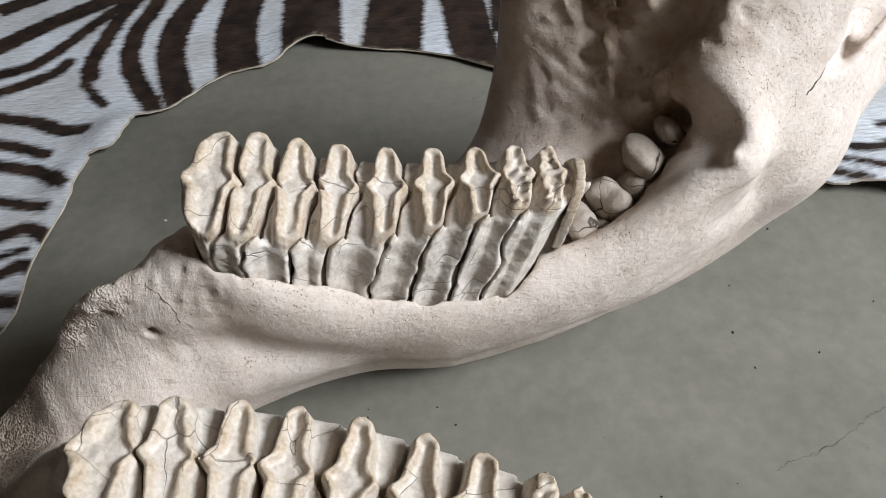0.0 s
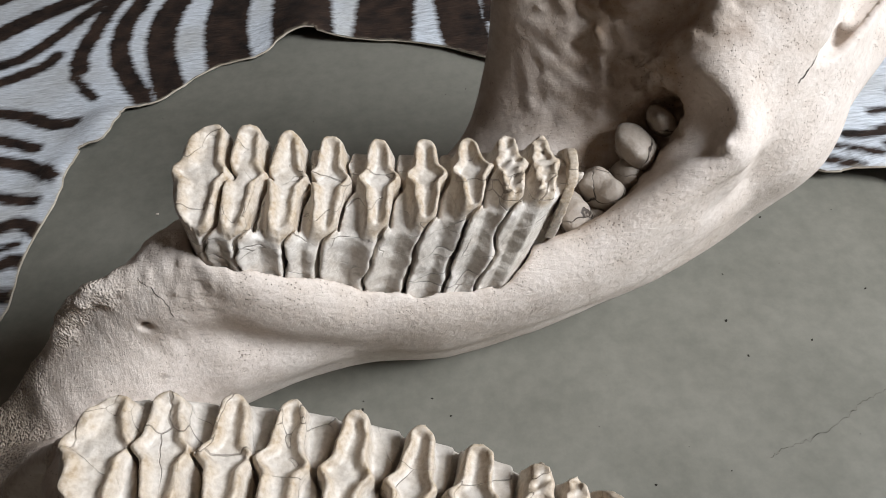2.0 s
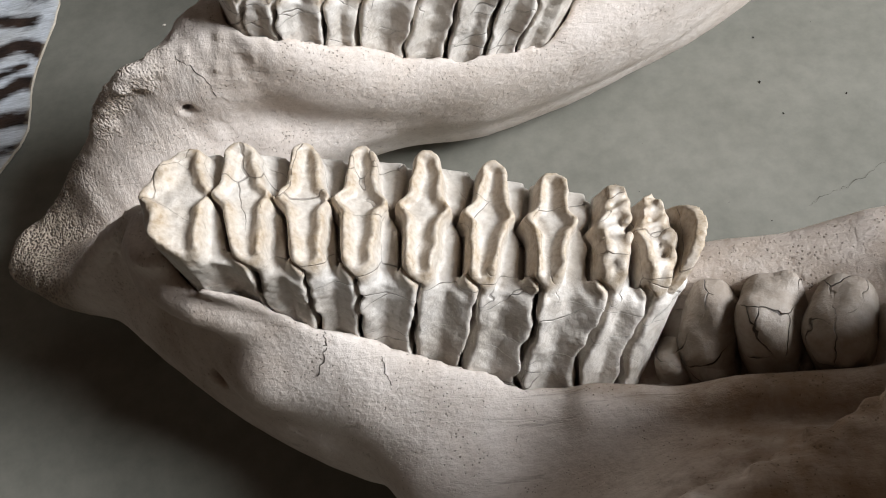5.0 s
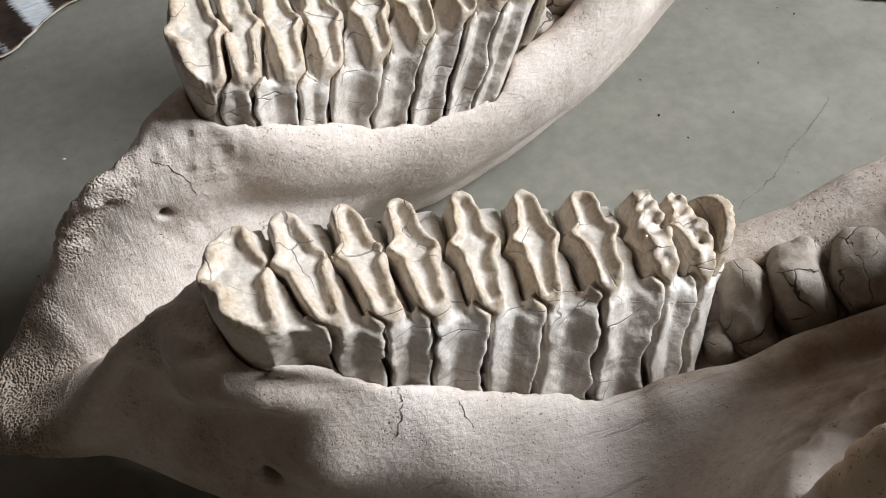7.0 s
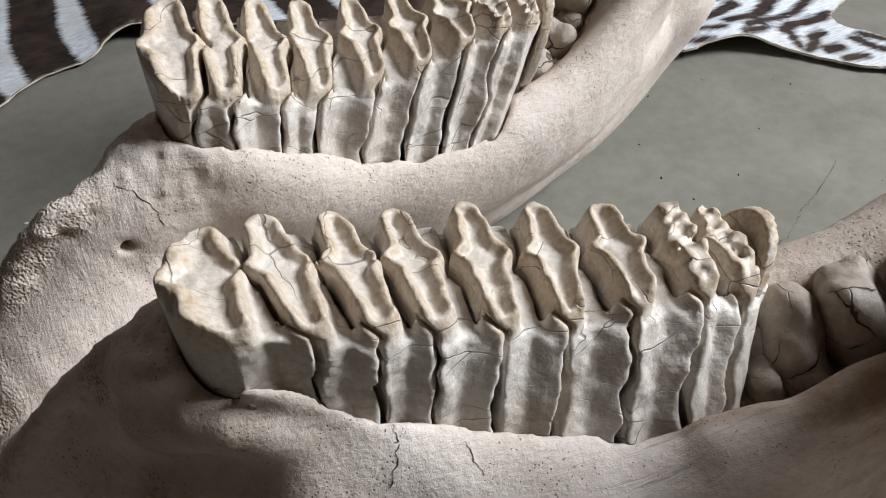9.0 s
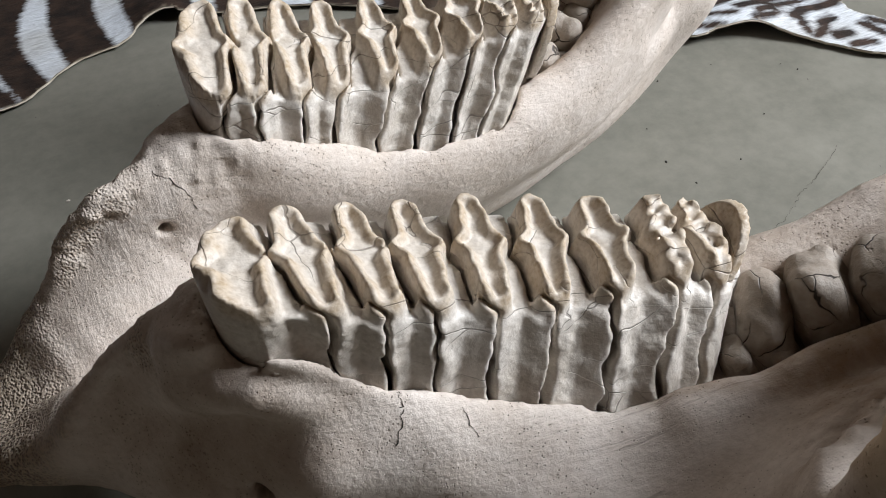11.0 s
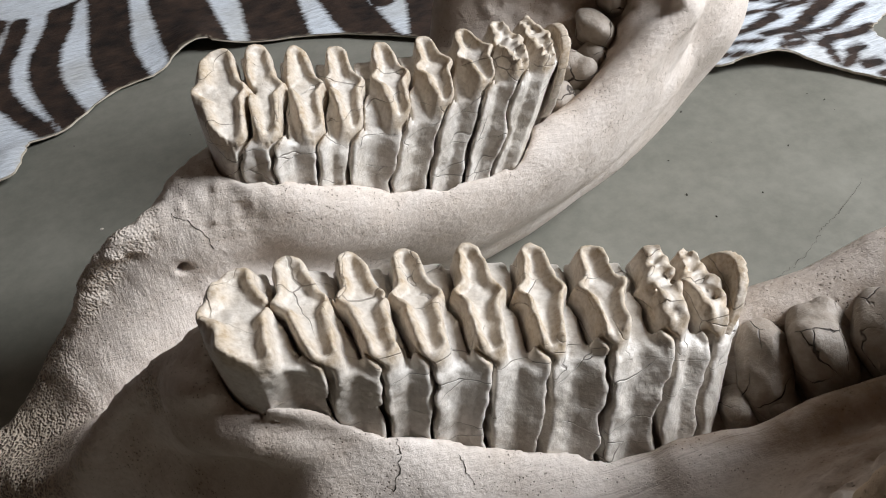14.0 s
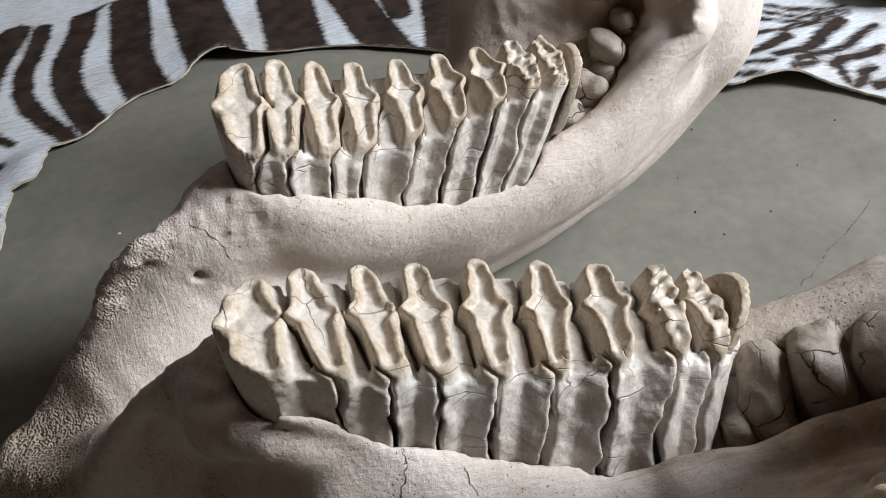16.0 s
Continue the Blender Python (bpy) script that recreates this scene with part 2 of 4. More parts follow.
def skin(field, low, high, cell):
    """The surface of a distance field in a box, as vertices and quads (surface nets)."""
    n = [int(np.ceil((h - l) / cell)) + 1 for l, h in zip(low, high)]
    axes = [np.float32(l + cell * np.arange(c)) for l, c in zip(low, n)]
    g = np.empty(n, np.float32)
    w = 12
    starts = [np.arange(0, c, w) for c in n]
    mids = np.meshgrid(*[np.float32(l + cell * (s + w / 2)) for l, s in zip(low, starts)], indexing="ij")
    rough = field(mids)
    for i, x in enumerate(starts[0]):
        for j, y in enumerate(starts[1]):
            for k, z in enumerate(starts[2]):
                at = (slice(x, x + w), slice(y, y + w), slice(z, z + w))
                if abs(rough[i, j, k]) > cell * w * 1.15:
                    g[at] = rough[i, j, k]
                else:
                    g[at] = field(np.meshgrid(axes[0][at[0]], axes[1][at[1]], axes[2][at[2]], indexing="ij"))
    for a in range(3):
        edge = [slice(None)] * 3
        for end in (0, -1):
            edge[a] = end
            g[tuple(edge)] = np.maximum(g[tuple(edge)], cell * 0.3)
    inside = g < 0
    c = [m - 1 for m in n]
    count, place = np.zeros(c, np.int8), np.zeros((*c, 3), np.float32)
    corner = lambda o: tuple(slice(o[a], o[a] + c[a]) for a in range(3))
    for a in range(3):
        b, d = (a + 1) % 3, (a + 2) % 3
        for ob in (0, 1):
            for od in (0, 1):
                o = [0, 0, 0]
                o[b], o[d] = ob, od
                f0 = g[corner(o)]
                o2 = list(o)
                o2[a] = 1
                f1 = g[corner(o2)]
                hit = (f0 < 0) != (f1 < 0)
                t = np.where(hit, f0 / np.where(hit, f0 - f1, 1), 0)
                count += hit
                place[..., a] += t
                place[..., b] += hit * ob
                place[..., d] += hit * od
    used = count > 0
    index = np.full(c, -1, np.int64)
    index[used] = np.arange(used.sum())
    verts = (np.argwhere(used) + place[used] / count[used][:, None]) * cell + np.array(low)
    quads = []
    for a in range(3):
        b, d = (a + 1) % 3, (a + 2) % 3
        lo = [slice(1, -1)] * 3
        lo[a] = slice(0, -1)
        hi = list(lo)
        hi[a] = slice(1, None)
        f0, f1 = inside[tuple(lo)], inside[tuple(hi)]
        for flip in (False, True):
            cells = np.argwhere((f0 & ~f1) if not flip else (~f0 & f1))
            base = cells + 1
            base[:, a] -= 1
            q = []
            for ob, od in ((-1, -1), (0, -1), (0, 0), (-1, 0)):
                k = base.copy()
                k[:, b] += ob
                k[:, d] += od
                q.append(index[k[:, 0], k[:, 1], k[:, 2]])
            q = np.stack(q if not flip else q[::-1], 1)
            quads.append(q)
    quads = np.concatenate(quads)
    return verts, quads[(quads >= 0).all(1)]


def solid(name, verts, quads, mat, parent=None, label="", fields=None):
    me = bpy.data.meshes.new(name)
    me.vertices.add(len(verts))
    me.vertices.foreach_set("co", np.float32(verts).ravel())
    me.loops.add(quads.size)
    me.loops.foreach_set("vertex_index", np.int32(quads).ravel())
    me.polygons.add(len(quads))
    me.polygons.foreach_set("loop_start", np.arange(0, quads.size, 4, dtype=np.int32))
    me.update(calc_edges=True)
    me.validate()
    me.polygons.foreach_set("use_smooth", np.ones(len(me.polygons), bool))
    for key, values in (fields or {}).items():
        me.attributes.new(key, "FLOAT", "POINT").data.foreach_set("value", np.float32(values))
    me.materials.append(mat)
    ob = new(name, me)
    ob.parent = parent
    return tagged(ob, label)


def part(name, bm, mat, parent=None, label="", smooth=False):
    me = bpy.data.meshes.new(name)
    bm.to_mesh(me)
    bm.free()
    for f in me.polygons:
        f.use_smooth = smooth
    me.materials.append(mat)
    ob = new(name, me)
    ob.parent = parent
    return tagged(ob, label)


def block(name, low, high, mat, parent=None):
    bm = bmesh.new()
    bmesh.ops.create_cube(bm, size=1)
    for v in bm.verts:
        v.co = [l + (c + 0.5) * (h - l) for c, l, h in zip(v.co, low, high)]
    return part(name, bm, mat, parent)


# ---- the room ----
def room():
    tagged(block("floor", (-1.9, -1.9, -0.1), (3.1, 3.7, 0), CONCRETE), "grey-green polished concrete floor with fine mottling", "floor", kind="structure")
    tagged(block("ceiling", (-1.9, -1.9, 2.7), (3.1, 3.7, 2.8), PLASTER), "plain plaster ceiling", "ceiling", kind="structure")
    for name, low, high in (("wall_west", (-1.9, -1.9, 0), (-1.8, 3.7, 2.7)), ("wall_east", (3, -1.9, 0), (3.1, 3.7, 2.7)),
                            ("wall_south", (-1.8, -1.9, 0), (3, -1.8, 2.7)), ("wall_north", (-1.8, 3.6, 0), (3, 3.7, 2.7))):
        tagged(block(name, low, high, PLASTER), "plain warm plaster wall", "wall", kind="structure")



def dark_material():
    m, nt, b = material("dark_dirt")
    b.inputs["Base Color"].default_value = (0.03, 0.026, 0.02, 1)
    b.inputs["Roughness"].default_value = 0.95
    return m


def floor_marks():
    dirt = dark_material()
    rng = np.random.RandomState(2)
    way = strand([(0.262, 0.286, 0, 0), (0.274, 0.292, 0, 0), (0.298, 0.299, 0, 0), (0.323, 0.309, 0, 0), (0.347, 0.325, 0, 0), (0.375, 0.336, 0, 0), (0.42, 0.36, 0, 0)], 9)
    bm = bmesh.new()
    last = None
    for k, (x, y, _, _) in enumerate(way):
        w = 0.00008 + 0.0002 * rng.rand() ** 2
        y += rng.normal(0, 0.0008)
        pair = bm.verts.new((x, y - w, 0.0006)), bm.verts.new((x, y + w, 0.0006))
        if last:
            bm.faces.new((last[0], pair[0], pair[1], last[1]))
        last = pair
    part("floor_crack", bm, dirt, bpy.data.objects["floor"], "thin dark hairline crack")
    bm = bmesh.new()
    for x, y in [(0.331, 0.469), (0.274, 0.376), (0.026, 0.347), (0.205, 0.301), (0.141, 0.325), (0.299, 0.508)] + [(rng.uniform(-0.3, 0.6), rng.uniform(0.25, 0.8)) for _ in range(60)]:
        r = rng.uniform(0.0003, 0.0013)
        bmesh.ops.create_icosphere(bm, subdivisions=1, radius=r, matrix=pose(x, y, r * 0.3, rng.uniform(0, 40), rng.uniform(0, 40), rng.uniform(0, 360)) @ Matrix.Diagonal((1.3, 0.8, 0.5, 1)))
    tagged(part("grit", bm, dirt), "scattered dark grit on the concrete floor", "grit", kind="stuff")
    bm = bmesh.new()
    bmesh.ops.create_icosphere(bm, subdivisions=1, radius=0.0018, matrix=pose(-0.257, 0.611, 0.0008) @ Matrix.Diagonal((1.2, 0.8, 0.5, 1)))
    tagged(part("bone_chip", bm, bone_material()), "tiny pale bone chip on the concrete floor", "bone chip")


room()
floor_marks()

# ---- the jaw: u runs back along the jaw, v out from its middle ----
JAW = pose(-0.13, 0.295, 0, 0, 0, -7.12)
jaw = new("elephant_jaw")
jaw.matrix_world = JAW
tagged(jaw, "weathered elephant lower jaw bone with two ridged molars on concrete", "jaw bone")

# (u, v, z, radius) along each strand of bone
BODY = [(-0.18, 0.004, 0.060, 0.014), (-0.13, 0.018, 0.070, 0.022), (-0.08, 0.040, 0.080, 0.032), (-0.02, 0.080, 0.084, 0.040), (0.03, 0.110, 0.084, 0.042), (0.08, 0.132, 0.080, 0.044),
        (0.14, 0.142, 0.078, 0.045), (0.20, 0.162, 0.078, 0.044), (0.26, 0.186, 0.080, 0.041), (0.32, 0.213, 0.084, 0.039), (0.38, 0.253, 0.092, 0.038), (0.44, 0.311, 0.104, 0.036), (0.50, 0.383, 0.12, 0.034)]
WALL = [(-0.15, 0.028, 0.075, 0.012), (-0.115, 0.045, 0.105, 0.012), (-0.085, 0.054, 0.138, 0.012), (-0.055, 0.058, 0.162, 0.012), (-0.02, 0.078, 0.166, 0.015)]
CHEEK = [(-0.12, 0.035, 0.10, 0.014), (-0.07, 0.054, 0.13, 0.018), (-0.03, 0.080, 0.150, 0.030), (0.01, 0.104, 0.152, 0.038), (0.05, 0.120, 0.145, 0.041), (0.13, 0.142, 0.125, 0.038)]
RIDGE = [(-0.19, 0.008, 0.064, 0.011), (-0.155, 0.032, 0.082, 0.009), (-0.115, 0.050, 0.128, 0.008), (-0.092, 0.054, 0.165, 0.007), (-0.07, 0.055, 0.182, 0.007), (-0.037, 0.068, 0.184, 0.009), (-0.01, 0.082, 0.190, 0.012), (0.01, 0.092, 0.186, 0.012)]
BUCCAL = [(-0.03, 0.084, 0.192, 0.006), (0.0, 0.111, 0.197, 0.006), (0.03, 0.127, 0.192, 0.006), (0.06, 0.136, 0.184, 0.007), (0.13, 0.160, 0.160, 0.009), (0.19, 0.180, 0.147, 0.016), (0.26, 0.215, 0.14, 0.026)]
LINGUAL = [(-0.03, 0.074, 0.168, 0.015), (0.0, 0.070, 0.190, 0.012), (0.02, 0.067, 0.191, 0.012), (0.05, 0.073, 0.170, 0.014), (0.08, 0.081, 0.150, 0.0165), (0.10, 0.086, 0.139, 0.0165), (0.17, 0.099, 0.131, 0.016), (0.2475, 0.123, 0.142, 0.016), (0.30, 0.142, 0.172, 0.013), (0.34, 0.160, 0.198, 0.011)]
CHIN = [(-0.18, 0, 0.046, 0.014), (-0.12, 0, 0.060, 0.016), (-0.06, 0, 0.062, 0.018), (-0.02, 0, 0.058, 0.016)]
FRONT = [(0.13, 0.18, 0.10, 0.035), (0.18, 0.235, 0.13, 0.026), (0.197, 0.262, 0.19, 0.018), (0.205, 0.26, 0.28, 0.015)]
SIDE = [(0.22, 0.21, 0.12, 0.03), (0.235, 0.262, 0.19, 0.019), (0.243, 0.266, 0.315, 0.017)]
MIDDLE = [(0.26, 0.215, 0.13, 0.03), (0.275, 0.262, 0.22, 0.02), (0.283, 0.266, 0.315, 0.018)]
REAR = [(0.32, 0.20, 0.14, 0.03), (0.322, 0.235, 0.20, 0.022), (0.32, 0.246, 0.26, 0.02), (0.322, 0.25, 0.315, 0.02)]
INNER = [(0.346, 0.176, 0.205, 0.012), (0.334, 0.194, 0.235, 0.014), (0.331, 0.228, 0.262, 0.016), (0.333, 0.246, 0.29, 0.018), (0.338, 0.252, 0.315, 0.018)]
WEB = [(0.385, 0.225, 0.155, 0.028), (0.372, 0.227, 0.205, 0.026), (0.370, 0.246, 0.26, 0.026), (0.374, 0.258, 0.315, 0.026)]
BLADE = [(0.405, 0.26, 0.15, 0.03), (0.405, 0.262, 0.21, 0.030), (0.410, 0.272, 0.26, 0.030), (0.415, 0.28, 0.315, 0.030)]
BACK = [(0.40, 0.26, 0.13, 0.035), (0.44, 0.30, 0.22, 0.03), (0.46, 0.32, 0.31, 0.03)]
CRYPT = [(0.17, 0.138, 0.160, 0.014), (0.21, 0.145, 0.155, 0.024), (0.255, 0.163, 0.168, 0.029), (0.290, 0.188, 0.188, 0.024), (0.312, 0.203, 0.205, 0.017)]
CRYPT_FAR = [(0.17, 0.138, 0.160, 0.013), (0.21, 0.145, 0.155, 0.021), (0.252, 0.163, 0.166, 0.023), (0.287, 0.186, 0.188, 0.019), (0.309, 0.202, 0.204, 0.013)]
BOWL = [(0.304, 0.166, 0.226, 0.028), (0.320, 0.163, 0.222, 0.022)]
SPUR = [(0.372, 0.205, 0.178, 0.014), (0.354, 0.174, 0.198, 0.008), (0.338, 0.151, 0.213, 0.003)]
SHELF = [(0.30, 0.17, 0.150, 0.026), (0.335, 0.183, 0.172, 0.028)]
CANAL = [(0.406, 0.213, 0.232, 0.0025), (0.419, 0.229, 0.2336, 0.0100), (0.4306, 0.2444, 0.2465, 0.0195), (0.446, 0.2555, 0.268, 0.036), (0.460, 0.268, 0.305, 0.050)]
CANAL_DEEP = [(0.422, 0.240, 0.226, 0.003), (0.440, 0.264, 0.222, 0.009), (0.455, 0.285, 0.230, 0.014), (0.470, 0.302, 0.245, 0.018)]
HOLLOW = [(0.283, 0.219, 0.252, 0.012), (0.302, 0.216, 0.272, 0.015), (0.31, 0.214, 0.30, 0.016)]

TIP = [(-0.20, 0.0, 0.055, 0.012), (-0.16, 0.0, 0.065, 0.014)]
INNER_FACE = [(0.0, 0.072, 0.10, 0.03), (0.08, 0.101, 0.096, 0.029), (0.14, 0.110, 0.092, 0.031), (0.20, 0.128, 0.092, 0.029), (0.27, 0.154, 0.10, 0.027), (0.33, 0.19, 0.12, 0.027)]
INNER_FILL = [(-0.02, 0.068, 0.165, 0.016), (0.015, 0.070, 0.162, 0.018), (0.045, 0.077, 0.143, 0.021), (0.10, 0.095, 0.117, 0.024), (0.17, 0.109, 0.111, 0.024), (0.25, 0.135, 0.118, 0.024), (0.31, 0.160, 0.142, 0.020)]
BED = [(0.03, 0.12, 0.12, 0.03), (0.20, 0.145, 0.092, 0.03), (0.27, 0.165, 0.098, 0.032), (0.34, 0.20, 0.130, 0.03)]
NOSE = [(-0.030, -0.083, 0.200, 0.009), (-0.012, -0.104, 0.222, 0.007), (0.000, -0.1150, 0.229, 0.006), (0.015, -0.1160, 0.217, 0.006), (0.040, -0.1160, 0.196, 0.0060), (0.060, -0.118, 0.178, 0.0065), (0.075, -0.119, 0.166, 0.007)]
NEAR_LIP = [(-0.02, -0.094, 0.185, 0.012), (0.005, -0.111, 0.192, 0.014), (0.04, -0.1125, 0.174, 0.0135), (0.073, -0.122, 0.161, 0.009), (0.108, -0.134, 0.151, 0.010), (0.134, -0.144, 0.145, 0.011), (0.165, -0.152, 0.137, 0.014), (0.195, -0.160, 0.139, 0.016)]
NEAR_RIM = [(0.200, -0.166, 0.152, 0.011), (0.220, -0.166, 0.159, 0.009), (0.237, -0.167, 0.157, 0.009), (0.262, -0.168, 0.172, 0.009), (0.286, -0.170, 0.178, 0.009), (0.325, -0.176, 0.192, 0.010)]
NEAR_STEP = [(0.200, -0.175, 0.130, 0.02), (0.237, -0.176, 0.135, 0.02), (0.286, -0.180, 0.155, 0.02), (0.325, -0.186, 0.170, 0.02)]
NEAR_WALL = [(0.21, -0.100, 0.135, 0.016), (0.26, -0.100, 0.160, 0.018), (0.30, -0.103, 0.171, 0.018), (0.36, -0.105, 0.186, 0.024), (0.43, -0.13, 0.19, 0.03)]


# Crown tables along the tooth: place, top height and side on the hidden and on the open side, lean of the open side, slant of the plates
CROWN_FAR = (1, (0.0, 0.034, 0.057, 0.082, 0.112, 0.142, 0.170, 0.195, 0.24),
             (0.255, 0.2505, 0.242, 0.235, 0.2315, 0.227, 0.226, 0.227, 0.221), (0.236, 0.231, 0.223, 0.2125, 0.210, 0.211, 0.217, 0.221, 0.216),
             (0.132, 0.135, 0.138, 0.140, 0.141, 0.1445, 0.146, 0.148, 0.150), (0.062, 0.064, 0.070, 0.080, 0.0855, 0.0905, 0.095, 0.099, 0.106),
             (0.0, 0.02, 0.10, 0.15, 0.16, 0.16, 0.16, 0.15, 0.10), (0.0, 0.08, 0.15, 0.24, 0.31, 0.35, 0.37, 0.38, 0.38))
CROWN_NEAR = (-1, (0.0, 0.035, 0.064, 0.09, 0.119, 0.149, 0.179, 0.210, 0.24),
              (0.247, 0.241, 0.229, 0.221, 0.2195, 0.213, 0.2105, 0.212, 0.206), (0.250, 0.242, 0.235, 0.227, 0.217, 0.2105, 0.211, 0.209, 0.200),
              (0.060, 0.054, 0.048, 0.046, 0.050, 0.054, 0.062, 0.073, 0.084), (0.116, 0.118, 0.1195, 0.1195, 0.120, 0.1205, 0.123, 0.125, 0.126),
              (-0.06, -0.03, 0.10, 0.16, 0.28, 0.46, 0.54, 0.60, 0.58), (0.0, 0.05, 0.12, 0.15, 0.18, 0.25, 0.30, 0.35, 0.38))


def crown(p, far):
    """Along the crown, across it (open side positive), half its width, height of its worn top, depth, room left to both sides."""
    sign, at, top_in, top_out, side_in, side_out, lean, slant = CROWN_FAR if far else CROWN_NEAR
    u, a, z = p
    depth = np.interp(u, at, top_out) - 0.007 - z
    u = u + np.interp(u, at, slant) * np.clip(depth, -0.01, 0.08)
    inner, outer = np.interp(u, at, side_in), np.interp(u, at, side_out)
    half = np.abs(outer - inner) / 2
    q = (0.5 * (inner + outer) - a) * sign
    round_off = np.sqrt(np.clip(1 - (np.maximum(0.022 - u, 0) / 0.030) ** 2.4, 0.002, 1) * np.clip(1 - (np.maximum(u - (0.212 if far else 0.231), 0) / (0.024 if far else 0.017)) ** 2.6, 0.002, 1))
    depth = np.interp(u, at, top_out) - 0.007 - z
    wall = half * round_off + np.interp(u, at, lean) * np.clip(depth, -0.012, 0.09)
    back = half * round_off + 0.003 + 0.06 * np.clip(depth, 0, 0.09)
    s = np.clip(0.5 + 0.5 * q / half, 0, 1)
    top = np.interp(u, at, top_in) * (1 - s) + np.interp(u, at, top_out) * s
    return u, q, half, top, depth, wall, back


def socket(p, far):
    u, q, half, top, depth, wall, back = crown(p, far)
    room_for = 0.0006 + 0.0022 * step(0.0, 0.8, waves(p, 0.05, 61)) + 0.0012 * step(0.05, 0.0, u)
    return np.maximum(np.maximum(np.maximum(q - wall, -q - back) - room_for, 0.128 + 0.03 * step(0.10, 0.02, u) - p[2]), np.maximum(u - 0.244, -0.0085 - u))


def jaw_field(p):
    near = p[1] < 0
    v = np.sqrt(p[1] ** 2 + 1e-5)
    tall_part = step(0.12, 0.2, p[2])
    v = np.where(near, v + 0.12 * np.maximum(p[0] - 0.16, 0) + 0.006 * step(0.15, 0.19, p[0]) * tall_part, v)
    u = np.where(near, p[0] - 0.008 * tall_part, p[0])
    lift = (0.018 - 0.009 * step(0.05, 0.12, p[0])) * step(0.32, 0.22, p[0]) * step(-0.06, -0.01, p[0]) - 0.022 * step(-0.04, -0.09, p[0]) * step(-0.18, -0.12, p[0])
    nose = step(0.085, 0.005, p[0]) * step(-0.035, -0.008, p[0]) * step(0.15, 0.19, p[2])
    lift = lift + 0.004 * nose
    q = (u, v, np.where(near, p[2] - lift, p[2]))
    tall = (p[0], v, 0.085 + (p[2] - 0.085) * 0.66)
    d = chain(tall, BODY)
    drawn = (u, np.where(near, v + 0.006 + 0.016 * step(0.09, 0.03, p[0]), v), np.where(near, q[2] + 0.023, q[2]))
    d = blend(d, chain(drawn, CHEEK), 0.025)
    for c, k in ((INNER_FACE, 0.02), (INNER_FILL, 0.02), (WALL, 0.015), (LINGUAL, 0.03), (RIDGE, 0.018), (CHIN, 0.025)):
        d = blend(d, chain(q, c), k)
    d = np.where(near, blend(d, chain(p, NEAR_LIP), 0.022), blend(d, chain(q, BUCCAL), 0.016))
    r = chain((u, v, p[2]), FRONT)
    for c in (SIDE, MIDDLE, REAR, INNER, WEB, BLADE, BACK):
        r = blend(r, chain((u, v, p[2]), c), 0.06)
    rough = step(0.36, 0.335, p[0]) * step(0.195, 0.225, p[0]) * step(0.185, 0.215, v) * step(0.16, 0.21, p[2]) * step(0.02, 0.005, np.abs(r))
    r = r + rough * (0.0030 * waves((p[0] * 1.4, p[1], p[2] * 0.8), 0.035, 14) + 0.0014 * waves(p, 0.011, 15, 2))
    d = blend(d, r, 0.035)
    d = blend(d, chain(p, NEAR_WALL), 0.02)
    d = blend(d, chain(p, SHELF), 0.012)
    d = carve(d, chain(q, BOWL), 0.010)
    d = blend(d, chain(q, SPUR), 0.008)
    d = carve(d, np.where(near, chain(q, CRYPT), chain(q, CRYPT_FAR) + 0.0025 * waves(p, 0.022, 91, 2)), 0.006)
    d = blend(d, chain(q, BED), 0.012)
    for c in (NOSE, NEAR_STEP, NEAR_RIM):
        d = blend(d, chain(p, c), 0.012)
    across = (p[0], np.abs(p[1]), p[2])
    d = carve(d, np.where(near, socket(across, False), socket(across, True)), 0.004)
    d = carve(d, chain(p, CANAL), 0.003)
    d = carve(d, chain(p, CANAL_DEEP), 0.003)
    d = carve(d, chain(p, HOLLOW), 0.012)
    d = carve(d, chain(p, [(-0.046, 0.058, 0.158, 0.0040), (-0.037, 0.040, 0.160, 0.0040)]), 0.002)
    d = carve(d, chain(p, [(-0.014, -0.135, 0.124, 0.0065), (0.010, -0.085, 0.112, 0.006)]), 0.003)
    d = np.where(near, np.maximum(d, (p[2] - 0.297) * 0.8 + 0.0034 * waves(p, 0.018, 12)), d)
    ear = np.maximum(-p[1] - 0.242 - 0.30 * np.maximum(p[0] - 0.19, 0) - 0.003 * waves(p, 0.02, 19), np.maximum(0.222 - p[2], p[0] - 0.30))
    d = np.where(near & (p[0] < 0.36), carve(d, ear, 0.014), d)
    broken = step(-0.005, -0.05, p[0]) * step(0.010, 0.0, np.minimum(chain(q, RIDGE), chain(q, TIP)))
    wrinkled = step(0.05, 0.02, np.sqrt((p[0] + 0.012) ** 2 + (v - 0.072) ** 2 + (p[2] - 0.195) ** 2))
    return d + 0.0005 * waves(p, 0.09, 3) + wrinkled * (0.0009 * waves(p, 0.010, 31, 2)) + broken * (0.0014 * waves(p, 0.030, 8) + 0.0008 * waves(p, 0.009, 9, 2))


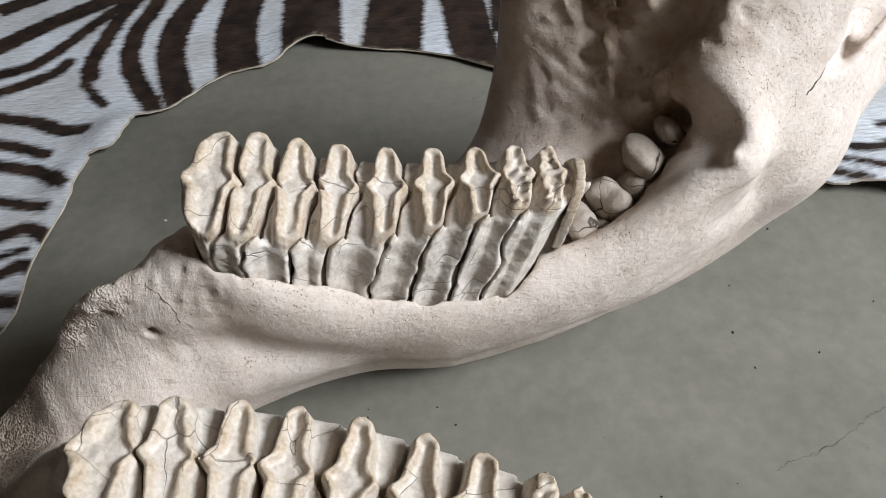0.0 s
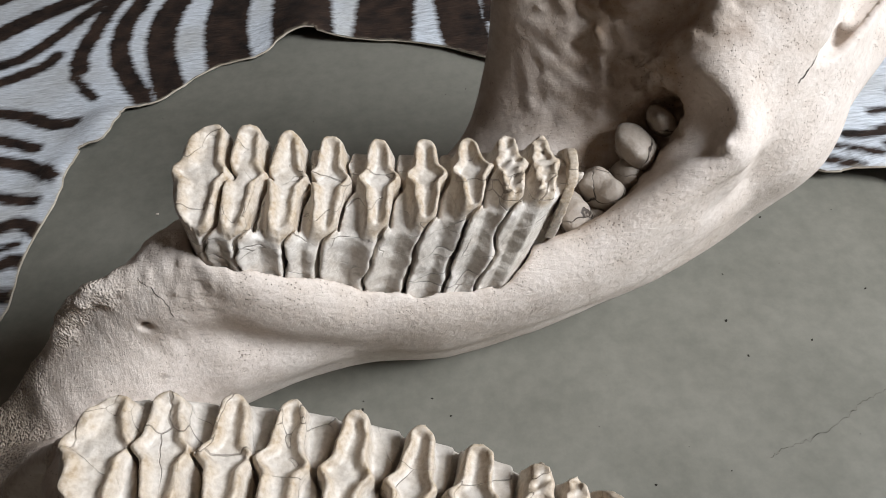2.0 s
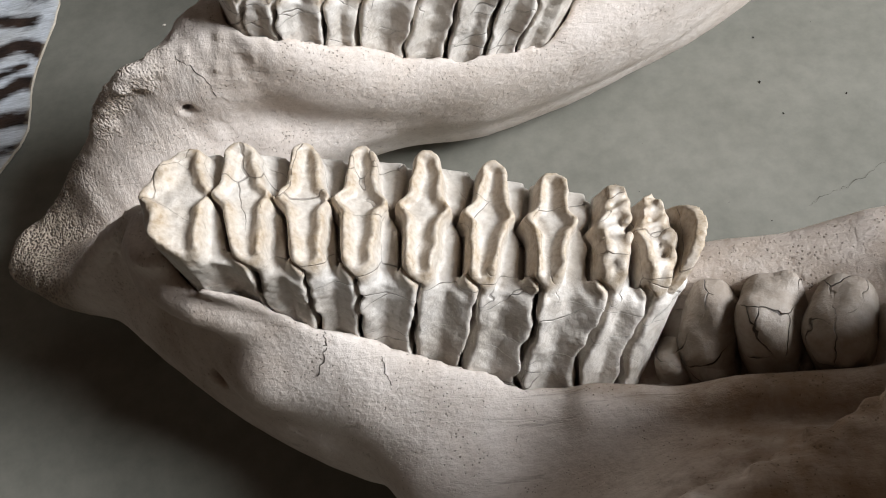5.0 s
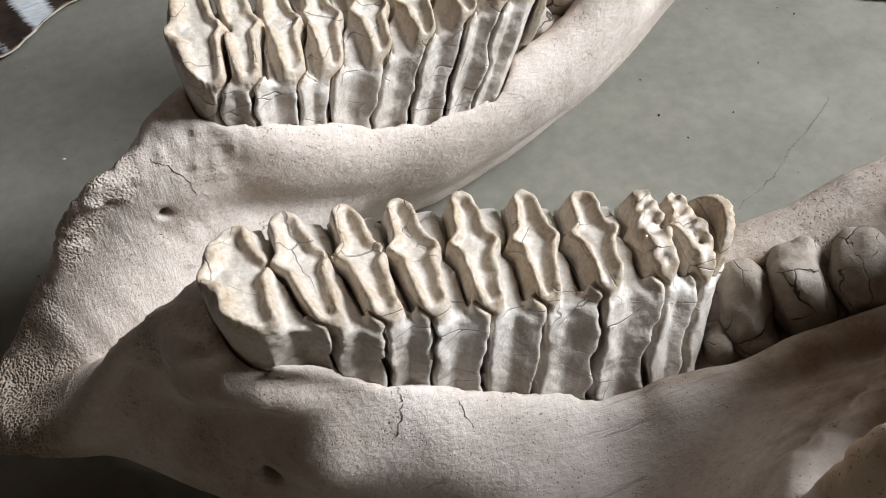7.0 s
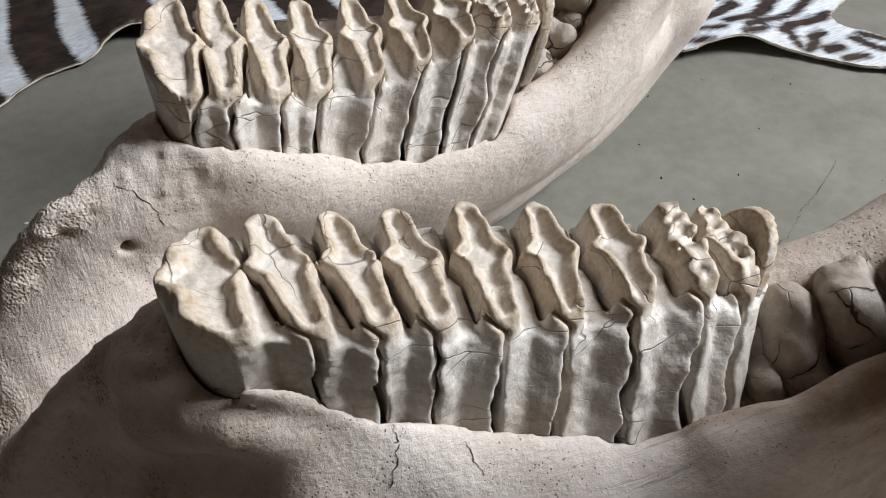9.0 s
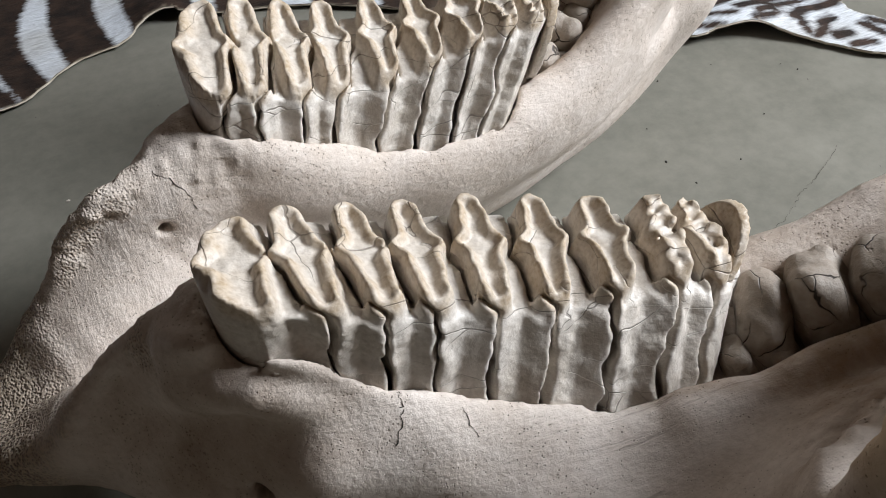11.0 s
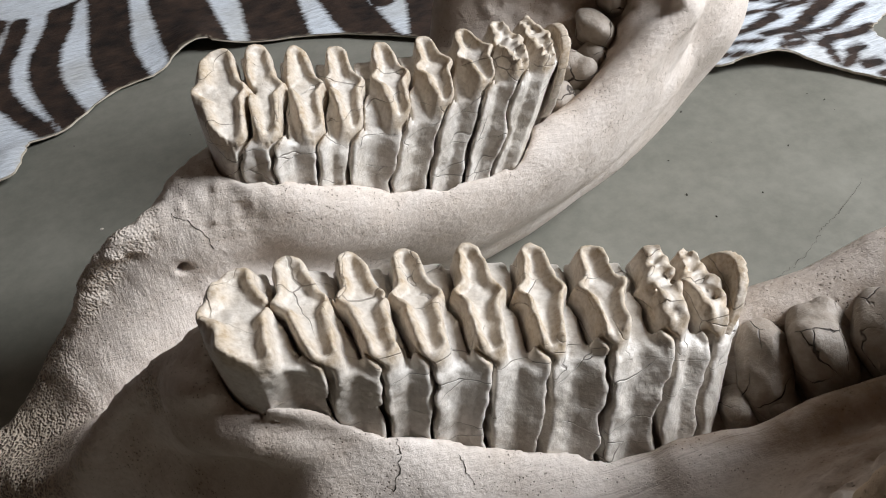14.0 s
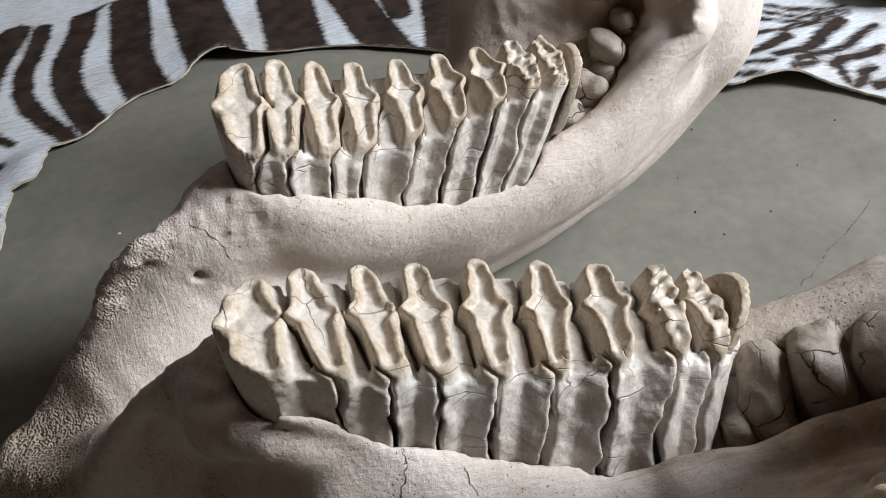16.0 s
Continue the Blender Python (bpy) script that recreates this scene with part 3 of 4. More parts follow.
def bone_masks(p):
    u, v, z = p
    a = np.abs(v)
    # browner inside the tooth crypts
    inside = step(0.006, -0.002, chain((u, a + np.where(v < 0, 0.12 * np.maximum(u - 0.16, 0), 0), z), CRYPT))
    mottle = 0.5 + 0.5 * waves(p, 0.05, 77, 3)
    # ramus hollow and dark side: mottled stain with their shade painted in
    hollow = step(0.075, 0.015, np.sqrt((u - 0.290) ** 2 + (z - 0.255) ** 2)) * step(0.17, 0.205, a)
    shaded_ramus = step(0.33, 0.25, u) * step(0.145, 0.19, z) * step(0.15, 0.20, a)
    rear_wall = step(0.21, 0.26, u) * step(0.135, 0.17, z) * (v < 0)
    # near outer wall: brownish bone, deepened to put its shade into the colour
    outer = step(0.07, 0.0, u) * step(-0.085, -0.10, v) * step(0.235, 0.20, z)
    # front tip: brown stands in for shade on its left-facing side
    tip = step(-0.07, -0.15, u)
    stain_shade = 0.75 * inside + hollow * (0.35 + 0.7 * mottle) + shaded_ramus * (0.16 + 0.45 * mottle) + 0.55 * step(0.30, 0.34, u) * step(0.43, 0.38, u) * step(0.20, 0.25, z) * step(0.18, 0.2, a) * mottle ** 2 + rear_wall * (0.22 + 0.6 * mottle ** 2) + outer * (0.42 + 0.28 * mottle) + 0.35 * tip
    honey = step(0.040, 0.012, np.sqrt((u - 0.212) ** 2 + (v + 0.25) ** 2 + (z - 0.272) ** 2))
    edge = step(0.010, 0.002, np.minimum(chain((u, a, z), RIDGE), chain((u, a, z), TIP)) + 0.004 * waves(p, 0.012, 78, 2))
    sponge = np.clip(step(-0.105, -0.16, u) + 0.5 * edge * step(0.0, -0.06, u) * step(0.3, 0.8, mottle), 0, 1)
    fibre = step(0.02, -0.06, u) * (1 - sponge)
    return {"stain_shade": np.clip(stain_shade, 0, 1), "honey": honey, "sponge": sponge, "fibre": fibre}


verts, quads = skin(jaw_field, (-0.215, -0.36, 0.0), (0.54, 0.42, 0.312), 0.0025)
solid("mandible", verts, quads, BONE, jaw, "", bone_masks(verts.T))


def bone_cracks(bone):
    """Thin dark cracks that follow the bone's surface."""
    tree = BVHTree.FromPolygons([v.co for v in bone.data.vertices], [tuple(f.vertices) for f in bone.data.polygons])
    rng = np.random.RandomState(5)
    dirt = bpy.data.materials["dark_dirt"]
    for width, way in ((0.0005, [(-0.037, 0.058, 0.192), (-0.028, 0.055, 0.186), (-0.021, 0.052, 0.176), (-0.019, 0.050, 0.167)]),
                       (0.0005, [(0.072, -0.142, 0.206), (0.067, -0.149, 0.194), (0.063, -0.153, 0.187), (0.055, -0.158, 0.17)]),
                       (0.0004, [(0.098, -0.150, 0.195), (0.096, -0.157, 0.183), (0.098, -0.163, 0.172)]),
                       (0.0011, [(0.408, 0.215, 0.234), (0.402, 0.208, 0.230), (0.396, 0.203, 0.225), (0.393, 0.200, 0.223)])):
        bm = bmesh.new()
        last = None
        points = [Vector(p[:3]) for p in strand([w + (0,) for w in way], 7)]
        for a, b in zip(points, points[1:]):
            at, normal, _, _ = tree.find_nearest(a + Vector(rng.normal(0, 0.0004, 3)))
            side = normal.cross(b - a).normalized() * width * rng.uniform(0.15, 0.75)
            pair = bm.verts.new(at + normal * 0.0002 - side), bm.verts.new(at + normal * 0.0002 + side)
            if last:
                bm.faces.new((last[0], pair[0], pair[1], last[1]))
            last = pair
        part("crack", bm, dirt, bone, "thin dark crack")


bone_cracks(bpy.data.objects["mandible"])

# ---- the molars ----
PLATES_FAR = ((0.0115, 0.0), (0.033, -0.001), (0.0573, 0.0006), (0.0816, 0.0), (0.1122, 0.0015), (0.1423, 0.0025), (0.171, 0.004), (0.196, 0.004), (0.2165, 0.003))
PLATES_NEAR = ((0.0115, 0.003), (0.038, 0.005), (0.065, 0.003), (0.090, 0.0), (0.119, -0.0025), (0.1495, -0.0045), (0.1795, -0.0035), (0.2085, -0.003), (0.2275, 0.0))


def loop(q, half, u):
    """Half the length of a worn enamel loop along the crown: tapering to blunt tips, horns in the middle of the crown."""
    far_out = np.clip(np.abs(q) / half, 0, 1.2)
    worn, fresh = step(0.06, 0.015, u), step(0.180, 0.205, u)
    t = 0.0088 - 0.0024 * far_out ** 1.4 + 0.0010 * worn - 0.0014 * fresh
    t = t * np.sqrt(np.clip(1 - np.maximum((far_out - 0.84) / 0.20, 0) ** 2, 0.01, 1))
    horn = (0.0046 - 0.0016 * fresh) * np.exp(-((q + 0.003) / 0.0042) ** 2)
    return t + horn, worn, fresh


def plate_field(i, far, seed):
    table = np.array(PLATES_FAR if far else PLATES_NEAR)
    n = len(table)

    def middle(c, q, half):
        return table[c, 0] + table[c, 1] * np.clip(q / half, -1, 1)

    def crack(c, q, half, z, depth, top):
        """A crack follows one flank of the loop, then runs down the side from the loop's tip."""
        m = middle(c, q, half)
        t = loop(np.maximum(q, -0.7 * half), half, m)[0]
        on_top = np.maximum(step(0.004, -0.004, depth), step(0.92, 0.78, q / half) * step(0.024, 0.017, top - z))
        rough = waves((0 * q + c * 0.07, q, z), 0.036, 70 + c + seed, 3)
        return m + (1 if far else -1) * (t + 0.0014) * on_top + (0.0007 + 0.0028 * (1 - on_top)) * rough

    def gap(c, q, z):
        wide = 0.0007 * step(-0.4, 0.7, waves((0 * q + c, q, z), 0.035, 90 + c + seed, 2)) + 0.0003 * step(0.10, 0.16, 0 * q + table[c, 0])
        return 0.0008 + 1.2 * wide * (0.25 if far and c > 6 else 1.0)

    def nearest(u, q, half):
        off = np.stack([u - middle(c, q, half) for c in range(n)])
        k = np.abs(off).argmin(0)
        return np.take_along_axis(off, k[None], 0)[0]

    def relief(p):
        u, q, half, top, depth, wall, back = crown(p, far)
        wander = (0.0007 * waves((u, q, 0 * u), 0.012, 56 + seed, 2))
        off = nearest(u, q, half) + wander
        off = np.where((u < table[0, 0]), off * 0.62, off)
        t, worn, fresh = loop(q, half, u)
        return u, q, half, top, depth, wall, back, np.abs(off) - t, off, worn, fresh

    def field(p):
        u, q, half, top, depth, wall, back, rim, off, worn, fresh = relief(p)
        out = np.clip(q / half, -1.2, 1.2)
        valley = (0.0105 + 0.0040 * np.abs(out) ** 2) * (1 - 0.40 * worn) - 0.0010 * fresh
        basin = 0.0048 * step(-0.0020, -0.0070, rim) * (1 - 0.5 * fresh) * step(0.95, 0.84, np.abs(out))
        drop = valley * step(-0.0012, 0.0034, rim)
        tip = 0.0065 * step(0.82, 1.04, out) * (1 - step(-0.0010, 0.0034, rim))
        knob = fresh * step(0.003, -0.001, rim) * (0.0015 * waves((u, q, p[2]), 0.013, 17 + seed, 2) + 0.0011 * waves((u, q, p[2]), 0.006, 18 + seed, 1))
        chip = 0.0008 * step(0.0012, -0.0016, np.abs(rim + 0.002)) * waves(p, 0.006, 23 + seed, 2)
        fine = 0.00045 * waves((u, q, p[2]), 0.010, 11 + i, 2)
        roof = top + 0.0012 - drop - basin - tip + knob + chip + fine
        rib = np.sqrt((1 - np.clip(np.abs(off) / 0.0145, 0, 1)) ** 2 + 0.01)
        low = step(-0.001, 0.010, depth)
        flute = 0.0005 * np.sin(2100 * u + 2 * waves(p, 0.02, 5)) * step(0.0, -0.003, rim) * step(-0.012, -0.004, depth) * step(0.016, 0.008, depth) * (step(0.075, 0.06, u) if far else 0.25)
        wall = wall + (0.0068 * (rib - 0.5) - 0.0008) * low * step(-0.005, 0.02, u) + flute + fine + 0.0010 * waves(p, 0.03, 41 + seed, 2) * low
        d = 0.62 * -blend(-np.maximum(q - wall, -q - back), -(p[2] - roof), 0.0032)
        d = np.maximum(d, 0.130 + (0.035 if far else 0.050) * step(0.10, 0.02, u) - p[2])
        d = np.maximum(d, np.maximum(-0.0085 - u, u - 0.2455))
        left, right = (i - 1, i) if far else (i, i + 1)
        if i > 0:
            d = -blend(-d, u - crack(left, q, half, p[2], depth, top) - gap(left, q, p[2]), 0.0022)
        if i < n - 1:
            d = -blend(-d, crack(right, q, half, p[2], depth, top) - gap(right, q, p[2]) - u, 0.0022)
        return d

    def enamel(p):
        u, q, half, top, depth, wall, back, rim, off, worn, fresh = relief(p)
        return np.clip(np.exp(-((rim + 0.0018) / 0.0032) ** 2) + 0.25 * step(0.0, -0.004, rim), 0, 1) * step(0.008, 0.0, depth)

    return field, enamel


def molar(far, seed):
    tooth = new("molar")
    tooth.parent = jaw
    for i, (c, _) in enumerate(PLATES_FAR if far else PLATES_NEAR):
        field, enamel = plate_field(i, far, seed)
        vs, qs = skin(field, (c - 0.026 - 0.0055 * i, 0.03, 0.128), (c + 0.030, 0.19, 0.262), 0.0011)
        tint = enamel(vs.T)
        if not far:
            vs, qs = vs * (1, -1, 1), qs[:, ::-1]
        solid("molar_plate", vs, qs, TOOTH, tooth, "", {"enamel": tint})


def shell(far):
    """The last plate of the crown stands free as a thin curved shell."""
    def field(p):
        q = p[1] - (0.128 if far else 0.092) - (0.235 - p[2]) * (0.1 if far else 0.15)
        u = p[0] + (0.22 if far else 0.5) * np.maximum(0.215 - p[2], 0) + 7.0 * q * q
        e = (np.abs(q - 0.002) / (0.024 if far else 0.024)) ** 2.2 + (np.abs(p[2] - (0.186 if far else 0.167)) / (0.036 if far else 0.046)) ** 2.6
        return np.maximum(np.abs(u - (0.2385 if far else 0.2520)) - (0.0032 if far else 0.0028) - 0.0006 * waves(p, 0.012, 21), (e - 1) * 0.02)

    vs, qs = skin(field, (0.18, 0.05, 0.13), (0.27, 0.19, 0.228), 0.0012)
    tint = step(0.165, 0.20, vs[:, 2])
    if not far:
        vs, qs = vs * (1, -1, 1), qs[:, ::-1]
    solid("molar_plate", vs, qs, TOOTH, bpy.data.objects["molar" if far else "molar.001"], "thin free-standing honey-coloured plate", {"enamel": tint})


molar(True, 0)
molar(False, 30)
shell(True)
shell(False)


# ---- unerupted tooth plates in the sockets behind the molars ----
def germ(at, size, turn, seed):
    m = np.array(Euler([radians(a) for a in turn]).to_matrix())

    def field(p):
        d = [p[k] - at[k] for k in range(3)]
        l = [sum(m[k][j] * d[k] for k in range(3)) / size[j] for j in range(3)]
        f = (np.abs(l[0]) ** 2.6 + np.abs(l[1]) ** 2.6 + np.abs(l[2]) ** 2.6) ** (1 / 2.6)
        return (f - 1) * min(size) * 0.8 + 0.0014 * waves(p, 0.030, seed, 2)

    r = max(size) * 1.25
    vs, qs = skin(field, [a - r for a in at], [a + r for a in at], 0.0016)
    solid("tooth_bud", vs, qs, BUD, jaw, "", {"enamel": np.full(len(vs), 0.25)})


for k, (at, size, turn) in enumerate([
        ((0.244, 0.148, 0.147), (0.012, 0.017, 0.022), (10, -15, 20)), ((0.262, 0.165, 0.159), (0.0125, 0.016, 0.020), (15, -20, 35)),
        ((0.287, 0.187, 0.178), (0.0125, 0.016, 0.019), (10, -25, 40)), ((0.304, 0.201, 0.193), (0.008, 0.011, 0.014), (0, -30, 45)),
        ((0.256, 0.150, 0.138), (0.010, 0.012, 0.016), (30, 0, 10)), ((0.280, 0.176, 0.160), (0.010, 0.012, 0.016), (20, 10, 30)),
        ((0.240, -0.138, 0.146), (0.009, 0.012, 0.014), (0, -20, -10)), ((0.249, -0.124, 0.142), (0.010, 0.014, 0.018), (10, -10, -10)),
        ((0.262, -0.126, 0.154), (0.0145, 0.024, 0.028), (-20, -20, -20)), ((0.262, -0.144, 0.147), (0.010, 0.012, 0.014), (-20, -20, -20)),
        ((0.289, -0.131, 0.166), (0.0165, 0.025, 0.027), (-15, -25, -25)), ((0.317, -0.141, 0.178), (0.016, 0.024, 0.024), (-15, -30, -30)),
        ((0.341, -0.152, 0.190), (0.014, 0.020, 0.020), (-10, -30, -30)), ((0.300, -0.148, 0.158), (0.010, 0.013, 0.014), (0, -30, -30))]):
    germ(at, size, turn, 40 + k)


# ---- the zebra hide: dark stripes as (half width, way points) ----
STRIPES_BACK = [
    (0.0162, (-0.622, 1.022), (-0.570, 1.055), (-0.522, 1.084)),
    (0.0179, (-0.576, 0.934), (-0.540, 0.960), (-0.504, 0.994), (-0.465, 1.022), (-0.410, 1.056), (-0.369, 1.094)),
    (0.0101, (-0.556, 0.877), (-0.518, 0.894), (-0.485, 0.905), (-0.456, 0.934), (-0.419, 0.993), (-0.383, 1.044), (-0.361, 1.093)),
    (0.0090, (-0.545, 0.846), (-0.506, 0.857), (-0.475, 0.870), (-0.444, 0.889), (-0.434, 0.905)),
    (0.0103, (-0.396, 0.869), (-0.401, 0.900), (-0.395, 0.943), (-0.386, 1.002), (-0.372, 1.049), (-0.361, 1.093)),
    (0.0053, (-0.400, 0.858), (-0.365, 0.810)),
    (0.0113, (-0.304, 0.799), (-0.331, 0.847), (-0.352, 0.898), (-0.355, 0.962), (-0.343, 1.022), (-0.335, 1.088)),
    (0.0175, (-0.266, 0.788), (-0.288, 0.852), (-0.303, 0.915), (-0.301, 0.980), (-0.287, 1.034), (-0.279, 1.093)),
    (0.0265, (-0.203, 0.827), (-0.217, 0.901), (-0.222, 0.953), (-0.218, 1.021), (-0.216, 1.113)),
    (0.0371, (-0.118, 0.884), (-0.126, 1.005), (-0.129, 1.112)),
    (0.0362, (-0.021, 0.844), (-0.017, 0.917), (-0.013, 0.984), (-0.008, 1.073)),
    (0.0275, (0.088, 0.800), (0.080, 0.870), (0.076, 0.941), (0.066, 1.058)),
    (0.0165, (0.122, 0.895), (0.127, 0.940), (0.130, 1.060)),
    (0.0200, (0.142, 0.780), (0.158, 0.830), (0.176, 0.900), (0.198, 1.000)),
]
STRIPES_FLANK = [
    (0.0085, (-0.535, 0.817), (-0.490, 0.805), (-0.445, 0.793), (-0.405, 0.770), (-0.377, 0.766)),
    (0.0073, (-0.518, 0.768), (-0.474, 0.756), (-0.436, 0.741), (-0.413, 0.728)),
    (0.0082, (-0.503, 0.727), (-0.461, 0.716), (-0.433, 0.707), (-0.404, 0.694), (-0.377, 0.671)),
    (0.0062, (-0.480, 0.660), (-0.441, 0.655), (-0.389, 0.641)),
    (0.0077, (-0.459, 0.600), (-0.425, 0.604), (-0.398, 0.612), (-0.369, 0.593)),
    (0.0038, (-0.437, 0.570), (-0.416, 0.575), (-0.393, 0.584)),
    (0.0069, (-0.438, 0.541), (-0.408, 0.552), (-0.394, 0.562), (-0.376, 0.556)),
    (0.0086, (-0.429, 0.516), (-0.397, 0.516), (-0.372, 0.516)),
    (0.0041, (-0.416, 0.478), (-0.386, 0.481), (-0.373, 0.483)),
]
STRIPES_LEG = [
    (0.0071, (0.446, 0.614), (0.469, 0.610), (0.499, 0.622), (0.524, 0.632)),
    (0.0038, (0.486, 0.650), (0.509, 0.650), (0.529, 0.645), (0.557, 0.647), (0.593, 0.638)),
    (0.0080, (0.474, 0.582), (0.506, 0.586), (0.539, 0.602), (0.570, 0.622), (0.599, 0.633)),
    (0.0050, (0.486, 0.565), (0.516, 0.572), (0.547, 0.579), (0.572, 0.585), (0.601, 0.599), (0.626, 0.606)),
    (0.0062, (0.522, 0.550), (0.547, 0.560), (0.573, 0.561), (0.603, 0.563)),
    (0.0034, (0.425, 0.600), (0.442, 0.586), (0.459, 0.572)),
    (0.0046, (0.530, 0.553), (0.526, 0.540), (0.522, 0.522)),
    (0.0050, (0.526, 0.512), (0.543, 0.522), (0.550, 0.532), (0.566, 0.534)),
    (0.0032, (0.519, 0.679), (0.556, 0.653), (0.584, 0.648), (0.620, 0.645)),
    (0.0028, (0.534, 0.689), (0.559, 0.665), (0.585, 0.657), (0.620, 0.653)),
    (0.0032, (0.546, 0.702), (0.566, 0.681), (0.597, 0.665), (0.624, 0.660)),
    (0.0040, (0.474, 0.555), (0.493, 0.555), (0.505, 0.558)),
    (0.0036, (0.405, 0.590), (0.418, 0.576), (0.436, 0.564)),
    (0.0075, (0.546, 0.503), (0.558, 0.502)),
    (0.0053, (0.586, 0.510), (0.591, 0.484), (0.602, 0.472)),
    (0.0052, (0.549, 0.481), (0.568, 0.477)),
    (0.0046, (0.598, 0.515), (0.613, 0.490)),
]
HIDE_EDGE = [(-0.43, 0.40), (-0.39, 0.47), (-0.379, 0.502), (-0.381, 0.565), (-0.366, 0.647), (-0.36, 0.70), (-0.357, 0.722), (-0.335, 0.728), (-0.324, 0.755), (-0.318, 0.783), (-0.285, 0.795), (-0.229, 0.851),
             (-0.171, 0.865), (-0.144, 0.888), (-0.109, 0.896), (-0.087, 0.886), (0.012, 0.862), (0.105, 0.81), (0.25, 0.69), (0.395, 0.575), (0.431, 0.563),
             (0.474, 0.549), (0.507, 0.519), (0.532, 0.488), (0.549, 0.467), (0.569, 0.45), (0.60, 0.43), (0.63, 0.45), (0.615, 0.493), (0.61, 0.51), (0.598, 0.53), (0.596, 0.549), (0.607, 0.565), (0.622, 0.572), (0.66, 0.60), (0.70, 0.72)]
HIDE_FAR = [(0.8, 0.95), (0.7, 1.4), (-0.1, 1.6), (-0.8, 1.4), (-0.9, 0.7), (-0.65, 0.40)]


def hide_height(x, y):
    """The hide buckles up off the floor at two places along its edge."""
    z = 0.0022 + 0.016 * np.exp(-((x + 0.115) / 0.045) ** 2 - ((y - 0.91) / 0.05) ** 2)
    z = z + 0.018 * np.exp(-((x - 0.475) / 0.06) ** 2 - ((y - 0.57) / 0.04) ** 2)
    z = z + 0.011 * np.exp(-((x + 0.34) / 0.03) ** 2 - ((y - 0.755) / 0.03) ** 2) + 0.008 * np.exp(-((x + 0.375) / 0.02) ** 2 - ((y - 0.68) / 0.025) ** 2)
    return z + 0.0022 * (1 + np.sin(9 * x + 14 * y + 1.0) * np.sin(17 * x - 8 * y))


def hide():
    near = strand([(x, y, 0, 0) for x, y in HIDE_EDGE], 6)
    rng = np.random.RandomState(5)
    loop = [(x + rng.normal(0, 0.0007), y + rng.normal(0, 0.0007)) for x, y, _, _ in near] + HIDE_FAR
    n = len(loop)
    pts = [Vector(p) for p in loop]
    for x0, x1, y0, y1, d in ((-0.56, 0.70, 0.44, 1.10, 0.0055), (-0.9, 0.8, 0.42, 1.6, 0.05)):
        for x in np.arange(x0, x1, d):
            for y in np.arange(y0, y1, d):
                if d < 0.01 or not (-0.56 < x < 0.70 and 0.44 < y < 1.10):
                    pts.append(Vector((x + rng.uniform(-0.2, 0.2) * d, y + rng.uniform(-0.2, 0.2) * d)))
    co, _, faces, _, _, _ = delaunay_2d_cdt(pts, [(i, (i + 1) % n) for i in range(n)], [], 1, 1e-5)
    x, y = np.array([c[0] for c in co]), np.array([c[1] for c in co])
    ink = np.full(len(x), -1.0)
    for w, *way in STRIPES_BACK + STRIPES_FLANK + STRIPES_LEG:
        s = strand([(a, b, 0, 0) for a, b in way], 3)
        best = np.full(len(x), 9.0)
        for i, (a, b) in enumerate(zip(s, s[1:])):
            ax, ay, bx, by = a[0], a[1], b[0] - a[0], b[1] - a[1]
            t = np.clip(((x - ax) * bx + (y - ay) * by) / (bx * bx + by * by + 1e-12), 0, 1)
            best = np.minimum(best, np.hypot(x - ax - t * bx, y - ay - t * by))
        ink = np.maximum(ink, w - best)
    bm = bmesh.new()
    layer = bm.verts.layers.float.new("stripe")
    rimlayer = bm.verts.layers.float.new("rim")
    z = hide_height(x, y)
    top = [bm.verts.new((a, b, c + 0.0028)) for a, b, c in zip(x, y, z)]
    for f in faces:
        bm.faces.new([top[i] for i in f])
    bm.normal_update()
    for f in bm.faces:
        if f.normal.z < 0:
            f.normal_flip()
    for v, k in zip(top, ink):
        v[layer] = k
    edges = [e for e in bm.edges if e.is_boundary]
    skin_edge = bmesh.new()
    corner = {}
    for e in edges:
        for v in e.verts:
            v[rimlayer] = 1.0
            if v not in corner:
                out = Vector((0, 0, 0))
                for f in v.link_faces:
                    out += v.co - f.calc_center_median()
                out.z = 0
                out = out.normalized() * 0.0016 if out.length else out
                corner[v] = [skin_edge.verts.new(v.co + out * k + Vector((0, 0, z))) for k, z in ((-1.5, -0.0010), (0.2, -0.0010), (0.5, -0.0018), (0.2, -0.0027), (-1.5, -0.0027))]
    for e in edges:
        p, q = (corner[v] for v in e.verts)
        for k in range(4):
            skin_edge.faces.new((p[k], q[k], q[k + 1], p[k + 1]))
    bmesh.ops.recalc_face_normals(skin_edge, faces=skin_edge.faces)
    ob = part("zebra_hide", bm, FUR, None, "", True)
    tagged(ob, "black and white striped zebra hide, edges curling, on the floor", "hide")
    part("skin_edge", skin_edge, rawhide_material(), ob, "pale tan raw edge of the skin", True)


hide()


